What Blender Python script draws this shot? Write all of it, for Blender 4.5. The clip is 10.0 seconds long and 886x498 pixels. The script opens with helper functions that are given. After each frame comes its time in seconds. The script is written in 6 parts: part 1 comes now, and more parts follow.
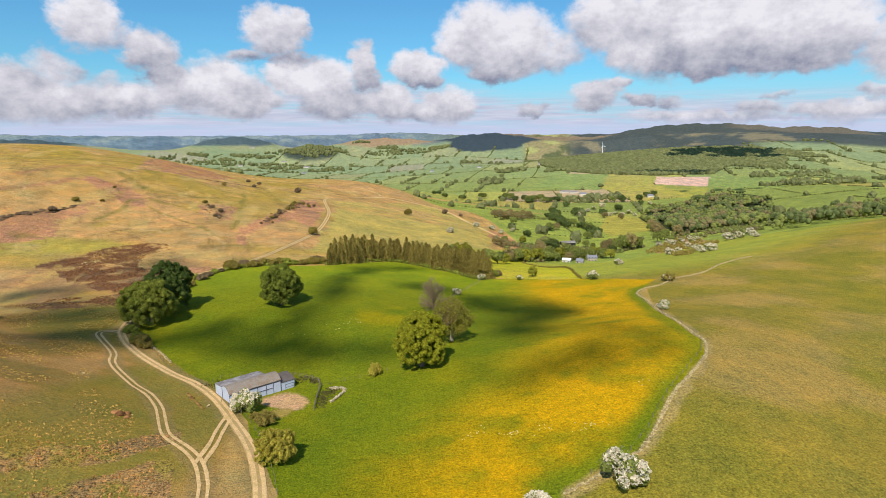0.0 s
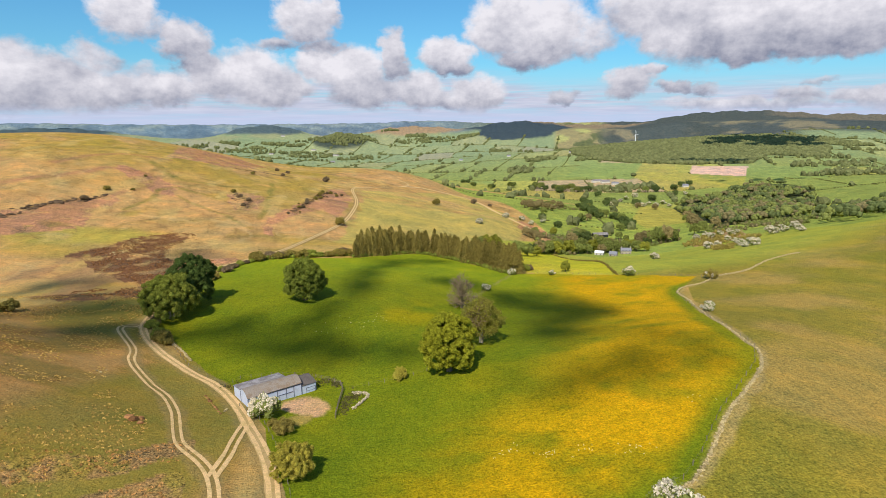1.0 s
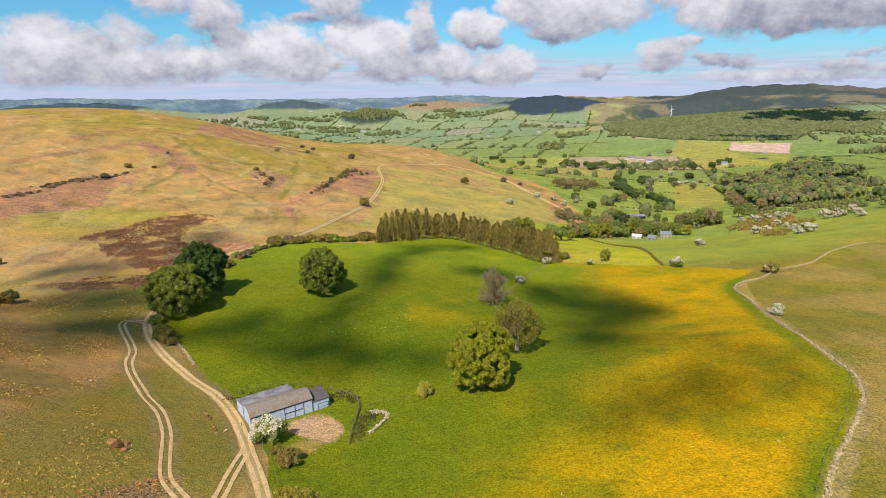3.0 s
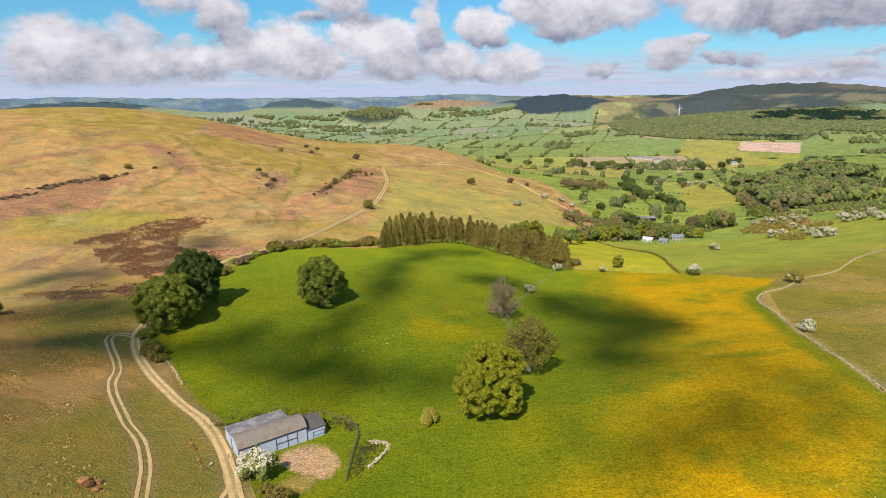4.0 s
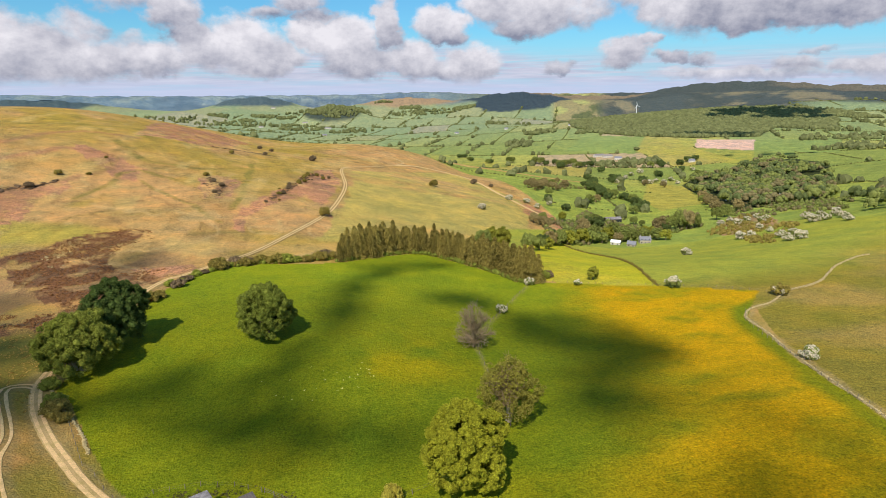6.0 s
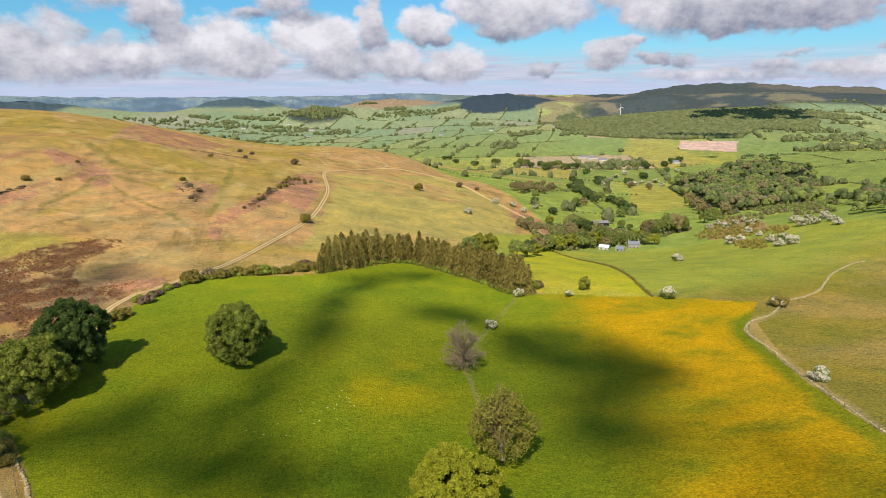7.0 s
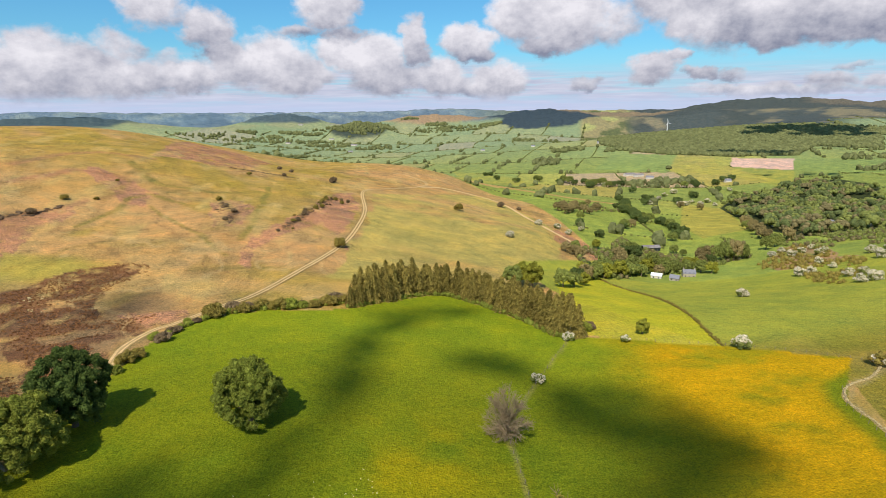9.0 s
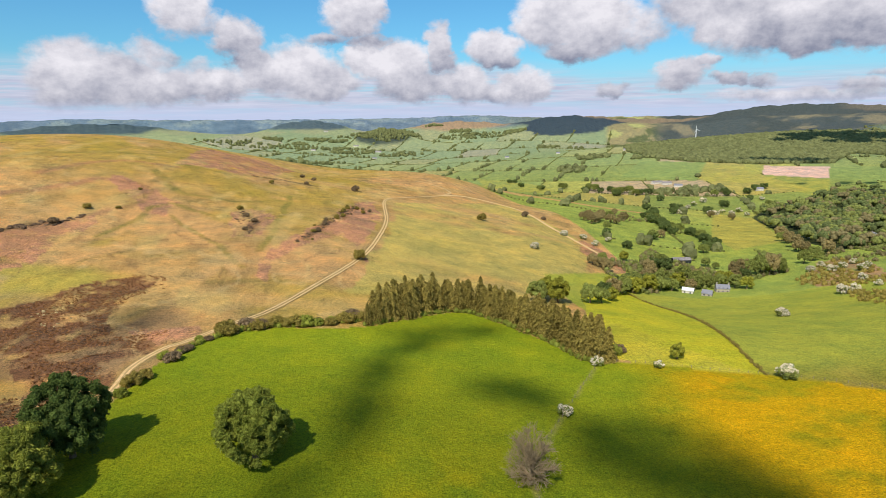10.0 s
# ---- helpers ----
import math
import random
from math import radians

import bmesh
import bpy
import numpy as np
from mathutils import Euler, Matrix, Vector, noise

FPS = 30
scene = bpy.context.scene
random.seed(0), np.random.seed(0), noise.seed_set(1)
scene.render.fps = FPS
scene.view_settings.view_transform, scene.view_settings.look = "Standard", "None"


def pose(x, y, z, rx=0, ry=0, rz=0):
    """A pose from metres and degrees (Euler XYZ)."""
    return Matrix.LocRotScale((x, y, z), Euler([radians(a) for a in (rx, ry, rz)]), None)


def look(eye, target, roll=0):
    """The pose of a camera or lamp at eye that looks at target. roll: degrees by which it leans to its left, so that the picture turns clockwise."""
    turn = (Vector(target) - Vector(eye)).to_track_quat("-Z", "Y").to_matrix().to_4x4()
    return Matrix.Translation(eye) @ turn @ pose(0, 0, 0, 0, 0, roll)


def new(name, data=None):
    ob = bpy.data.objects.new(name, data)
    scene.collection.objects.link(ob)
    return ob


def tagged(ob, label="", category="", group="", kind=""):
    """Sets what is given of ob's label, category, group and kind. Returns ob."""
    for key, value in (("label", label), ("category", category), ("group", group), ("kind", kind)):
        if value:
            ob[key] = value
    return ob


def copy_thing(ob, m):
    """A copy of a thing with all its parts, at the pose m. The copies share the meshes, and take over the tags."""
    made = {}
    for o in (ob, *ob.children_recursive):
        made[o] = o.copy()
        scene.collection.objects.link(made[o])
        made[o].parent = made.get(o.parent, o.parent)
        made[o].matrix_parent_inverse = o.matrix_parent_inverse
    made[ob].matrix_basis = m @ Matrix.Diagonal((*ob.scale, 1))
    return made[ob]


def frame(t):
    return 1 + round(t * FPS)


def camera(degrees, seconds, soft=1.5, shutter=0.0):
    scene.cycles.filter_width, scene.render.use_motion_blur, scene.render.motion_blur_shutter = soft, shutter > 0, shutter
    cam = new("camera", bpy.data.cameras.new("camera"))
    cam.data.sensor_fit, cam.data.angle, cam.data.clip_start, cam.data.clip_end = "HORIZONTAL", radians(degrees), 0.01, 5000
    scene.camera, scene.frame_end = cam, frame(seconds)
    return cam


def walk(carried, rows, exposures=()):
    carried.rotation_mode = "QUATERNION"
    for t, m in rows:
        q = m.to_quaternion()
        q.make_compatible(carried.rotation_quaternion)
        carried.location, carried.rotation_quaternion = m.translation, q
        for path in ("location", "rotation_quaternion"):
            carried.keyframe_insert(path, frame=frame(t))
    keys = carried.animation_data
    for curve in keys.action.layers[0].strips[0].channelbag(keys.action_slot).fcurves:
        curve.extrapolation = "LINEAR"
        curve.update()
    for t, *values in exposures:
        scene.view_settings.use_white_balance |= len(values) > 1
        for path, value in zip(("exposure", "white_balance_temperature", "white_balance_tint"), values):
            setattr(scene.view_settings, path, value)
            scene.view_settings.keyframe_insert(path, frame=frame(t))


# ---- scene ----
cam = camera(75.9, 10.0, soft=0.75)
PATH = [
    (0, (1.209, 6.443, 62.861), (1.379, 8.395, 62.458), -0.3),
    (0.5, (1.467, 11.924, 63.045), (1.592, 13.875, 62.626), -0.3),
    (1, (1.523, 17.359, 63.236), (1.594, 19.309, 62.794), -0.4),
    (1.5, (1.385, 22.892, 63.295), (1.421, 24.836, 62.827), -0.4),
    (2, (1.274, 28.542, 63.301), (1.288, 30.48, 62.805), -0.5),
    (2.5, (1.134, 34.308, 63.32), (1.128, 36.241, 62.805), -0.5),
    (4, (0.645, 52.291, 63.92), (0.601, 54.22, 63.393), -0.5),
    (4.5, (0.347, 58.243, 64.109), (0.321, 60.171, 63.58), -0.5),
    (5, (0.129, 64.371, 64.475), (0.141, 66.298, 63.941), -0.5),
    (5.5, (0.17, 70.544, 64.812), (0.217, 72.471, 64.276), -0.5),
    (7, (0.886, 89.122, 65.975), (1.024, 91.045, 65.443), -0.4),
    (7.5, (1.179, 95.288, 66.509), (1.311, 97.213, 65.984), -0.5),
    (8, (1.423, 101.412, 67.104), (1.515, 103.345, 66.599), -0.5),
    (8.5, (1.595, 107.422, 67.826), (1.638, 109.361, 67.336), -0.5),
    (9, (1.717, 113.335, 68.614), (1.718, 115.276, 68.131), -0.5),
    (9.5, (2.031, 119.26, 69.416), (1.992, 121.203, 68.942), -0.6),
    (10, (2.476, 125.161, 70.091), (2.395, 127.105, 69.63), -0.6),
]
walk(cam, [(t, look(eye, target, roll)) for t, eye, target, roll in PATH])

# ---- light ----
SUN_EL, SUN_AZ = radians(50), radians(201)
sun_dir = Vector((math.sin(SUN_AZ) * math.cos(SUN_EL), math.cos(SUN_AZ) * math.cos(SUN_EL), math.sin(SUN_EL)))
sun = new("sun", bpy.data.lights.new("sun", "SUN"))
sun.data.energy, sun.data.angle, sun.data.color = 5.0, radians(0.55), (1.0, 0.93, 0.82)
sun.matrix_world = look((0, 0, 0), -sun_dir)
scene.view_settings.exposure = 0.0

world = bpy.data.worlds.new("sky")
scene.world = world
world.use_nodes = True
WN, WL = world.node_tree.nodes, world.node_tree.links
WN.clear()


def wmath(op, a, b=None, c=None, clamp=False):
    n = WN.new("ShaderNodeMath")
    n.operation, n.use_clamp = op, clamp
    for k, v in enumerate((a, b, c)):
        if v is None:
            continue
        if isinstance(v, (int, float)):
            n.inputs[k].default_value = v
        else:
            WL.new(v, n.inputs[k])
    return n.outputs[0]


def wnoise(vec, scale, detail=6.0, rough=0.55):
    n = WN.new("ShaderNodeTexNoise")
    n.inputs["Scale"].default_value, n.inputs["Detail"].default_value, n.inputs["Roughness"].default_value = scale, detail, rough
    WL.new(vec, n.inputs["Vector"])
    return n.outputs["Fac"]


def wmap(v, a, b, c, d):
    n = WN.new("ShaderNodeMapRange")
    n.interpolation_type = "SMOOTHSTEP"
    for k, q in zip((1, 2, 3, 4), (a, b, c, d)):
        n.inputs[k].default_value = q
    WL.new(v, n.inputs[0])
    return n.outputs[0]


def wmix(f, a, b):
    n = WN.new("ShaderNodeMix")
    n.data_type = "RGBA"
    for v, k in ((f, 0), (a, 6), (b, 7)):
        if isinstance(v, (float, int)):
            n.inputs[k].default_value = v
        elif isinstance(v, tuple):
            n.inputs[k].default_value = (*v, 1)
        else:
            WL.new(v, n.inputs[k])
    return n.outputs[2]


# heaps of cumulus: azimuth, elevation, half width and half height in degrees, brightness, thickness
CUMULUS = [
    (-25.6, 9.3, 2.8, 2.5, 1.0, 1), (-23.6, 8.1, 2.4, 1.3, 0.75, 0.7), (-21.3, 6.9, 2.3, 2.1, 0.78, 1), (-20.2, 5.2, 2.2, 1.3, 0.42, 0.9), (-28.2, 5.3, 2.4, 1.6, 0.62, 0.75), (-30.1, 4.9, 2.3, 1.1, 0.6, 0.5), (-10.9, 9.7, 2.8, 2.1, 1, 1), (-8.8, 9.9, 1.9, 1.6, 0.95, 1),
    (-10.3, 8.2, 2.5, 1.5, 0.75, 0.9), (-13.0, 7.0, 3.0, 0.8, 0.55, 0.75), (-9.0, 6.6, 2.2, 1.1, 0.38, 0.85), (-2.7, 6.2, 1.5, 2.2, 0.75, 1), (-2.2, 4.8, 1.6, 1.3, 0.55, 0.9), (2.6, 6.2, 2.8, 1.7, 0.95, 1), (2.9, 5.0, 2.4, 1.0, 0.55, 0.9), (-30.9, 3.1, 4.1, 2.6, 0.82, 1),
    (-27.6, 2.7, 4.7, 1.9, 0.75, 0.95), (-23.0, 3.0, 4.1, 1.6, 0.8, 0.95), (-18.5, 3.8, 3.0, 2.1, 0.85, 1), (-15.9, 4.3, 4.0, 2.9, 0.95, 1), (-13.8, 3.0, 4.1, 1.7, 0.7, 1), (-9.1, 4.9, 3.4, 1.6, 1, 1), (-6.3, 4.6, 3.5, 2.5, 0.95, 1), (-4.8, 2.7, 4.1, 1.6, 0.65, 1),
    (-0.1, 2.8, 3.0, 1.9, 0.8, 1), (5.4, 2.3, 3.3, 1.8, 0.85, 1), (2.1, 2.0, 4.1, 1.1, 0.7, 0.9), (-24.6, 4.5, 1.5, 0.8, 0.6, 0.6), (-34.0, 3.3, 3.9, 2.9, 0.8, 1), (8.6, 8.8, 4.3, 3.6, 1, 1), (12.1, 8.3, 4.3, 3.5, 1, 1), (15.9, 7.2, 3.2, 2.1, 0.85, 0.8),
    (10.3, 5.7, 3.5, 1.3, 0.5, 1), (7.0, 7.9, 2.9, 2.1, 0.85, 1), (20.6, 9.9, 4.3, 3.2, 0.95, 1), (25.5, 8.5, 6.3, 4.4, 0.82, 1), (30.9, 9.0, 8.0, 4.4, 0.95, 1), (35.9, 8.3, 6.3, 3.5, 0.95, 1), (38.7, 7.5, 3.2, 2.4, 0.95, 1), (28.3, 6.0, 5.2, 1.7, 0.4, 1),
    (34.0, 6.1, 6.3, 1.5, 0.45, 1), (22.7, 7.2, 3.0, 1.5, 0.9, 1), (19.7, 3.3, 2.4, 1.5, 0.72, 1), (21.1, 4.3, 1.5, 0.8, 0.85, 0.9), (23.8, 2.7, 1.8, 0.7, 0.58, 0.85), (26.2, 2.5, 1.6, 0.8, 0.58, 0.7), (13.6, 2.3, 2.1, 0.7, 0.58, 0.75), (33.5, 2.0, 2.1, 1.0, 0.58, 0.8),
    (35.0, 3.2, 1.4, 0.5, 0.5, 0.6), (39.7, 1.6, 5.2, 1.1, 0.75, 0.85), (41.6, 3.0, 1.4, 0.7, 0.58, 0.7), (29.4, 1.2, 8.2, 0.7, 0.75, 0.75), (44.3, 6.5, 5.0, 3.4, 0.9, 1), (45.9, 2.0, 4.4, 1.4, 0.75, 0.9),
]


def build_sky():
    sky = WN.new("ShaderNodeTexSky")
    sky.sky_type, sky.sun_disc = "NISHITA", False
    sky.sun_elevation, sky.sun_rotation = SUN_EL, SUN_AZ
    sky.air_density, sky.dust_density, sky.ozone_density = 1.0, 0.6, 2.5
    tc = WN.new("ShaderNodeTexCoord")
    sep = WN.new("ShaderNodeSeparateXYZ")
    WL.new(tc.outputs["Generated"], sep.inputs[0])
    az = wmath("MULTIPLY", wmath("ARCTAN2", sep.outputs[0], sep.outputs[1]), 57.296)
    el = wmath("MULTIPLY", wmath("ARCSINE", sep.outputs[2]), 57.296)

    def plane(kx, ky):
        c = WN.new("ShaderNodeCombineXYZ")
        WL.new(wmath("MULTIPLY", az, kx), c.inputs[0])
        WL.new(wmath("MULTIPLY", el, ky), c.inputs[1])
        return c.outputs[0]
    flat = plane(1.0, 1.3)
    # billows bend the outlines of the heaps
    bent = []
    for scale, much in ((0.20, 3.0), (0.62, 2.2)):
        n = WN.new("ShaderNodeTexNoise")
        n.inputs["Scale"].default_value, n.inputs["Detail"].default_value, n.inputs["Roughness"].default_value = scale, 5.0, 0.55
        WL.new(flat, n.inputs["Vector"])
        s = WN.new("ShaderNodeSeparateXYZ")
        WL.new(n.outputs["Color"], s.inputs[0])
        bent.append([wmath("MULTIPLY", wmath("SUBTRACT", s.outputs[k], 0.5), much) for k in (0, 1)])
    waz = wmath("ADD", az, wmath("ADD", bent[0][0], bent[1][0]))
    wel = wmath("ADD", el, wmath("MULTIPLY", wmath("ADD", bent[0][1], bent[1][1]), 0.75))
    cover, weight, tone = None, None, None
    for a, e, w, h, bright, thick in CUMULUS:
        dx = wmath("MULTIPLY_ADD", waz, 1 / w, -a / w)
        dy = wmath("MULTIPLY_ADD", wel, 1 / h, -e / h)
        r2 = wmath("MULTIPLY_ADD", dx, dx, wmath("MULTIPLY", dy, dy))
        c = wmath("MULTIPLY", wmap(r2, 0.0, 1.6, 1, 0), thick)
        k = wmath("MULTIPLY", c, c)
        s = wmath("MULTIPLY", k, wmap(dy, -0.9, 0.5, bright - 0.48, bright))
        cover = c if cover is None else wmath("MAXIMUM", cover, c)
        weight = k if weight is None else wmath("ADD", weight, k)
        tone = s if tone is None else wmath("ADD", tone, s)
    tone = wmath("DIVIDE", tone, wmath("ADD", weight, 0.001))
    # light on the billows, from above and from behind the eye
    relief = wmath("SUBTRACT", wnoise(flat, 0.30, 5.0, 0.55), 0.5)
    tone = wmath("ADD", tone, wmath("ADD", wmath("MULTIPLY", relief, 1.3), wmath("MULTIPLY", wmath("SUBTRACT", wnoise(flat, 1.1, 4.0, 0.6), 0.5), 0.6)))
    fray = wmath("MULTIPLY", wmath("SUBTRACT", wnoise(flat, 0.9, 6.0, 0.65), 0.5), 0.55)
    body = wmap(wmath("ADD", cover, wmath("MULTIPLY", fray, wmap(cover, 0.0, 0.25, 0, 1))), 0.14, 0.86, 0, 1)
    heap = wmix(wmath("ADD", tone, -0.02, clamp=True), (0.25, 0.27, 0.37), (0.85, 0.83, 0.89))
    # long thin layers towards the horizon
    strat = wnoise(plane(0.16, 2.4), 0.75, 6.0, 0.6)
    layers = wmath("MULTIPLY", wmap(strat, 0.38, 0.56, 0.35, 0.97), wmap(wmath("ADD", el, wmap(az, 4.0, 14.0, 0.0, 1.2)), 2.8, 5.4, 1.0, 0.0))
    sheet = wmix(wnoise(plane(0.2, 3.2), 1.0, 5.0, 0.6), (0.33, 0.37, 0.55), (0.84, 0.84, 0.95))
    low = wmap(el, 0.0, 1.6, 0.75, 0.0)
    blue = WN.new("ShaderNodeVectorMath")
    blue.operation = "MULTIPLY"
    WL.new(sky.outputs[0], blue.inputs[0])
    blue.inputs[1].default_value = (0.052, 0.106, 0.130)
    out = wmix(wmap(el, 0.5, 6.0, 0.65, 0.0), blue.outputs[0], (0.42, 0.66, 0.92))
    out = wmix(layers, out, sheet)
    out = wmix(body, out, heap)
    out = wmix(low, out, (0.55, 0.63, 0.86))
    # the same broken cloud goes on overhead and all round
    over = wmap(wnoise(tc.outputs["Generated"], 2.6, 5.0, 0.55), 0.50, 0.66, 0, 1)
    beyond = wmath("MAXIMUM", wmap(el, 11.0, 17.0, 0, 1), wmath("MULTIPLY", wmap(wmath("ABSOLUTE", az), 46.0, 60.0, 0, 1), wmap(el, 2.0, 6.0, 0, 1)))
    out = wmix(wmath("MULTIPLY", over, beyond), out, (0.66, 0.65, 0.70))
    bg = WN.new("ShaderNodeBackground")
    WL.new(out, bg.inputs[0])
    bg.inputs[1].default_value = 1.0
    o = WN.new("ShaderNodeOutputWorld")
    WL.new(bg.outputs[0], o.inputs[0])


build_sky()

# ---- the lie of the land: broad swells on rings round a point below the start, heights in metres ----
RINGS = [90, 135, 200, 300, 450, 680, 1020, 1500, 2250, 3300, 4700]
BEARINGS = [-52, -36, -20, -7, 7, 20, 36, 52]
SWELLS = [
    [-13.3, 11.0, -2.6, -3.7, 2.2, -0.7, -1.9, 7.2],
    [30.4, -20.8, -16.6, 24.9, -11.7, -9.1, 34.4, -21.1],
    [24.1, -13.9, -2.3, 18.9, -6.1, -20.1, 17.0, -3.0],
    [-6.1, -8.4, 12.2, -9.2, -11.5, 20.1, 9.7, -28.2],
    [6.8, -7.6, -41.5, 55.0, 22.9, -115.3, 68.3, -0.8],
    [-14.1, 43.8, -62.5, -5.1, 41.1, -74.9, 43.6, -15.8],
    [-24.2, 98.0, -1.8, 13.9, 46.7, -62.8, -27.2, 14.4],
    [-10.3, 52.6, -27.9, -16.5, 19.5, -51.2, -12.1, 103.3],
    [-21.3, 50.9, 25.2, -55.4, -16.6, 75.3, -33.6, -101.2],
    [-46.5, -21.2, -57.2, -90.4, -84.5, 12.1, 86.6, -28.3],
    [-28.3, 48.9, 96.1, 94.9, 29.8, 21.2, 93.7, 29.8],
]
# lesser rises: x, y, height, half widths
RISES = [(1350, 2950, -75, 480, 230), (-50, 1010, 8, 80, 85), (-235, 1000, -17, 75, 110), (78, 1015, -12, 45, 80), (950, 3150, -55, 330, 250), (-480, 900, 5, 70, 90), (72, 622, 9, 40, 55), (-312, 640, 11, 80, 120), (-60, 1120, 6, 160, 60)]
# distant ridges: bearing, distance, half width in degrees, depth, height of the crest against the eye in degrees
RIDGES = [(10.2, 4000, 4.6, 300, -0.16), (29.8, 4300, 8.0, 560, 0.62), (37, 4200, 5.0, 300, 0.28), (-33, 3950, 5.5, 160, -0.42), (-15, 4150, 3.0, 170, -0.38), (-7.6, 3560, 2.3, 110, -1.35), (-0.6, 3950, 4.0, 190, -0.58), (16, 4100, 4.5, 230, -0.48)]
SKYLINE = ([-180, -60, -38, -34, -28, -20, -10, -5, -1.4, 2, 6, 12, 20, 36, 60, 180], [-0.4, -0.4, -0.13, 0.0, -0.17, -0.27, -0.27, -0.25, -0.08, -0.06, -0.3, -0.33, -0.28, -0.1, -0.4, -0.4])


def land(x, y):
    """Height of the land."""
    x, y = np.asarray(x, float), np.asarray(y, float)
    r = np.hypot(x, y - 40)
    s = np.clip((r - 300) / 1500, 0, 1)
    z = -5 - 85 * s * s * (3 - 2 * s)
    for ring, row in zip(RINGS, SWELLS):
        for bearing, height in zip(BEARINGS, row):
            a = radians(bearing)
            d2 = (x - ring * math.sin(a)) ** 2 + (y - 40 - ring * math.cos(a)) ** 2
            z = z + height * np.exp(-d2 / (2 * (0.36 * ring) ** 2))
    for px, py, height, wx, wy in RISES:
        z = z + height * np.exp(-((x - px) / wx) ** 2 / 2 - ((y - py) / wy) ** 2 / 2)
    rr, az = np.hypot(x, y - 60), np.degrees(np.arctan2(x, y - 60))
    # the floor under the far ridges, then the ridges, then the skyline
    f = np.clip((rr - 3350) / 500, 0, 1)
    f = f * f * (3 - 2 * f)
    z = z * (1 - f) + (64 - rr * 0.027) * f
    rough = 14 * (np.sin(az * 2.3 + rr * 0.004) * 0.5 + np.sin(az * 5.1 - rr * 0.002) * 0.3 + np.sin(az * 11.7) * 0.15)
    for bearing, far, wide, deep, up in RIDGES:
        crest = 64 + far * math.tan(radians(up))
        k = np.exp(-np.abs((az - bearing) / wide) ** 2.6 / 2) * np.exp(-((rr - far) / deep) ** 2 / 2)
        z = z + (np.maximum(crest + rough * 0.5, z) - z) * k
    g = np.clip((rr - 4350) / 250, 0, 1)
    rim = 64 + 4600 * np.tan(np.radians(np.interp(az, *SKYLINE))) + rough * 0.35
    z = z + (np.maximum(rim, z) - z) * g * g * (3 - 2 * g)
    return z


def vnoise(x, y, size, seed=0):
    """Smooth value noise in 0..1."""
    u, v = np.asarray(x, float) / size + 53.7 * seed, np.asarray(y, float) / size - 31.3 * seed
    i, j = np.floor(u), np.floor(v)
    f, g = u - i, v - j
    f, g = f * f * (3 - 2 * f), g * g * (3 - 2 * g)

    def h(a, b):
        q = np.sin(a * 127.1 + b * 311.7 + seed * 17.13) * 43758.5453
        return q - np.floor(q)
    return (h(i, j) * (1 - f) + h(i + 1, j) * f) * (1 - g) + (h(i, j + 1) * (1 - f) + h(i + 1, j + 1) * f) * g


def fbm(x, y, size, seed=0, octaves=4):
    return sum(vnoise(x, y, size / 2 ** k, seed + k) * 0.5 ** k for k in range(octaves)) / sum(0.5 ** k for k in range(octaves))


def inside(poly, x, y):
    """Which points lie in the outline."""
    hit = np.zeros(np.shape(x), bool)
    for (ax, ay), (bx, by) in zip(poly, poly[1:] + poly[:1]):
        cross = (ay > y) != (by > y)
        hit ^= cross & (x < (bx - ax) * (y - ay) / ((by - ay) or 1e-9) + ax)
    return hit


def near_line(line, x, y):
    """Distance of points from a broken line."""
    best = np.full(np.shape(x), 1e9)
    for (ax, ay), (bx, by) in zip(line, line[1:]):
        dx, dy = bx - ax, by - ay
        t = np.clip(((x - ax) * dx + (y - ay) * dy) / (dx * dx + dy * dy + 1e-9), 0, 1)
        best = np.minimum(best, np.hypot(x - ax - t * dx, y - ay - t * dy))
    return best


def smooth(line, step=2.0, closed=False):
    """A rounded, evenly stepped copy of a broken line (Catmull-Rom)."""
    p = [Vector((*q, 0)) for q in line]
    p = [p[0] * 2 - p[1]] + p + [p[-1] * 2 - p[-2]]
    out = []
    for a, b, c, d in zip(p, p[1:], p[2:], p[3:]):
        n = max(1, int((c - b).length / step))
        for k in range(n):
            t = k / n
            q = 0.5 * (2 * b + (c - a) * t + (2 * a - 5 * b + 4 * c - d) * t * t + (3 * b - a - 3 * c + d) * t ** 3)
            out.append((q.x, q.y))
    out.append((p[-2].x, p[-2].y))
    return out


def ramp(v, a, b):
    t = np.clip((v - a) / (b - a), 0, 1)
    return t * t * (3 - 2 * t)


# ---- the plan ----
FIELD = [(-22.2, 105.7), (-33.9, 132), (-36, 140), (-42, 150), (-53.9, 169.4), (-64.5, 179.2), (-84.5, 204), (-94.2, 213.7), (-101, 240), (-101, 275), (-103, 299.6), (-102, 310.4), (-94.4, 329.5),
         (-84, 336), (-73, 341), (-58, 342), (-46, 345), (-36, 351), (-27, 363), (-18, 374), (-4, 387), (8, 387), (23, 370), (36, 351), (46, 331), (53, 327), (62, 328), (70, 326), (105, 313), (140, 291), (123.2, 269), (116.5, 259),
         (112.8, 241), (97.8, 193), (91, 163.5), (90, 155), (83.8, 143.5), (73.9, 132), (63.2, 120.8), (53.3, 108.2), (46.9, 101.7), (37.4, 96.9), (30.3, 94), (10, 60), (-12, 60)]
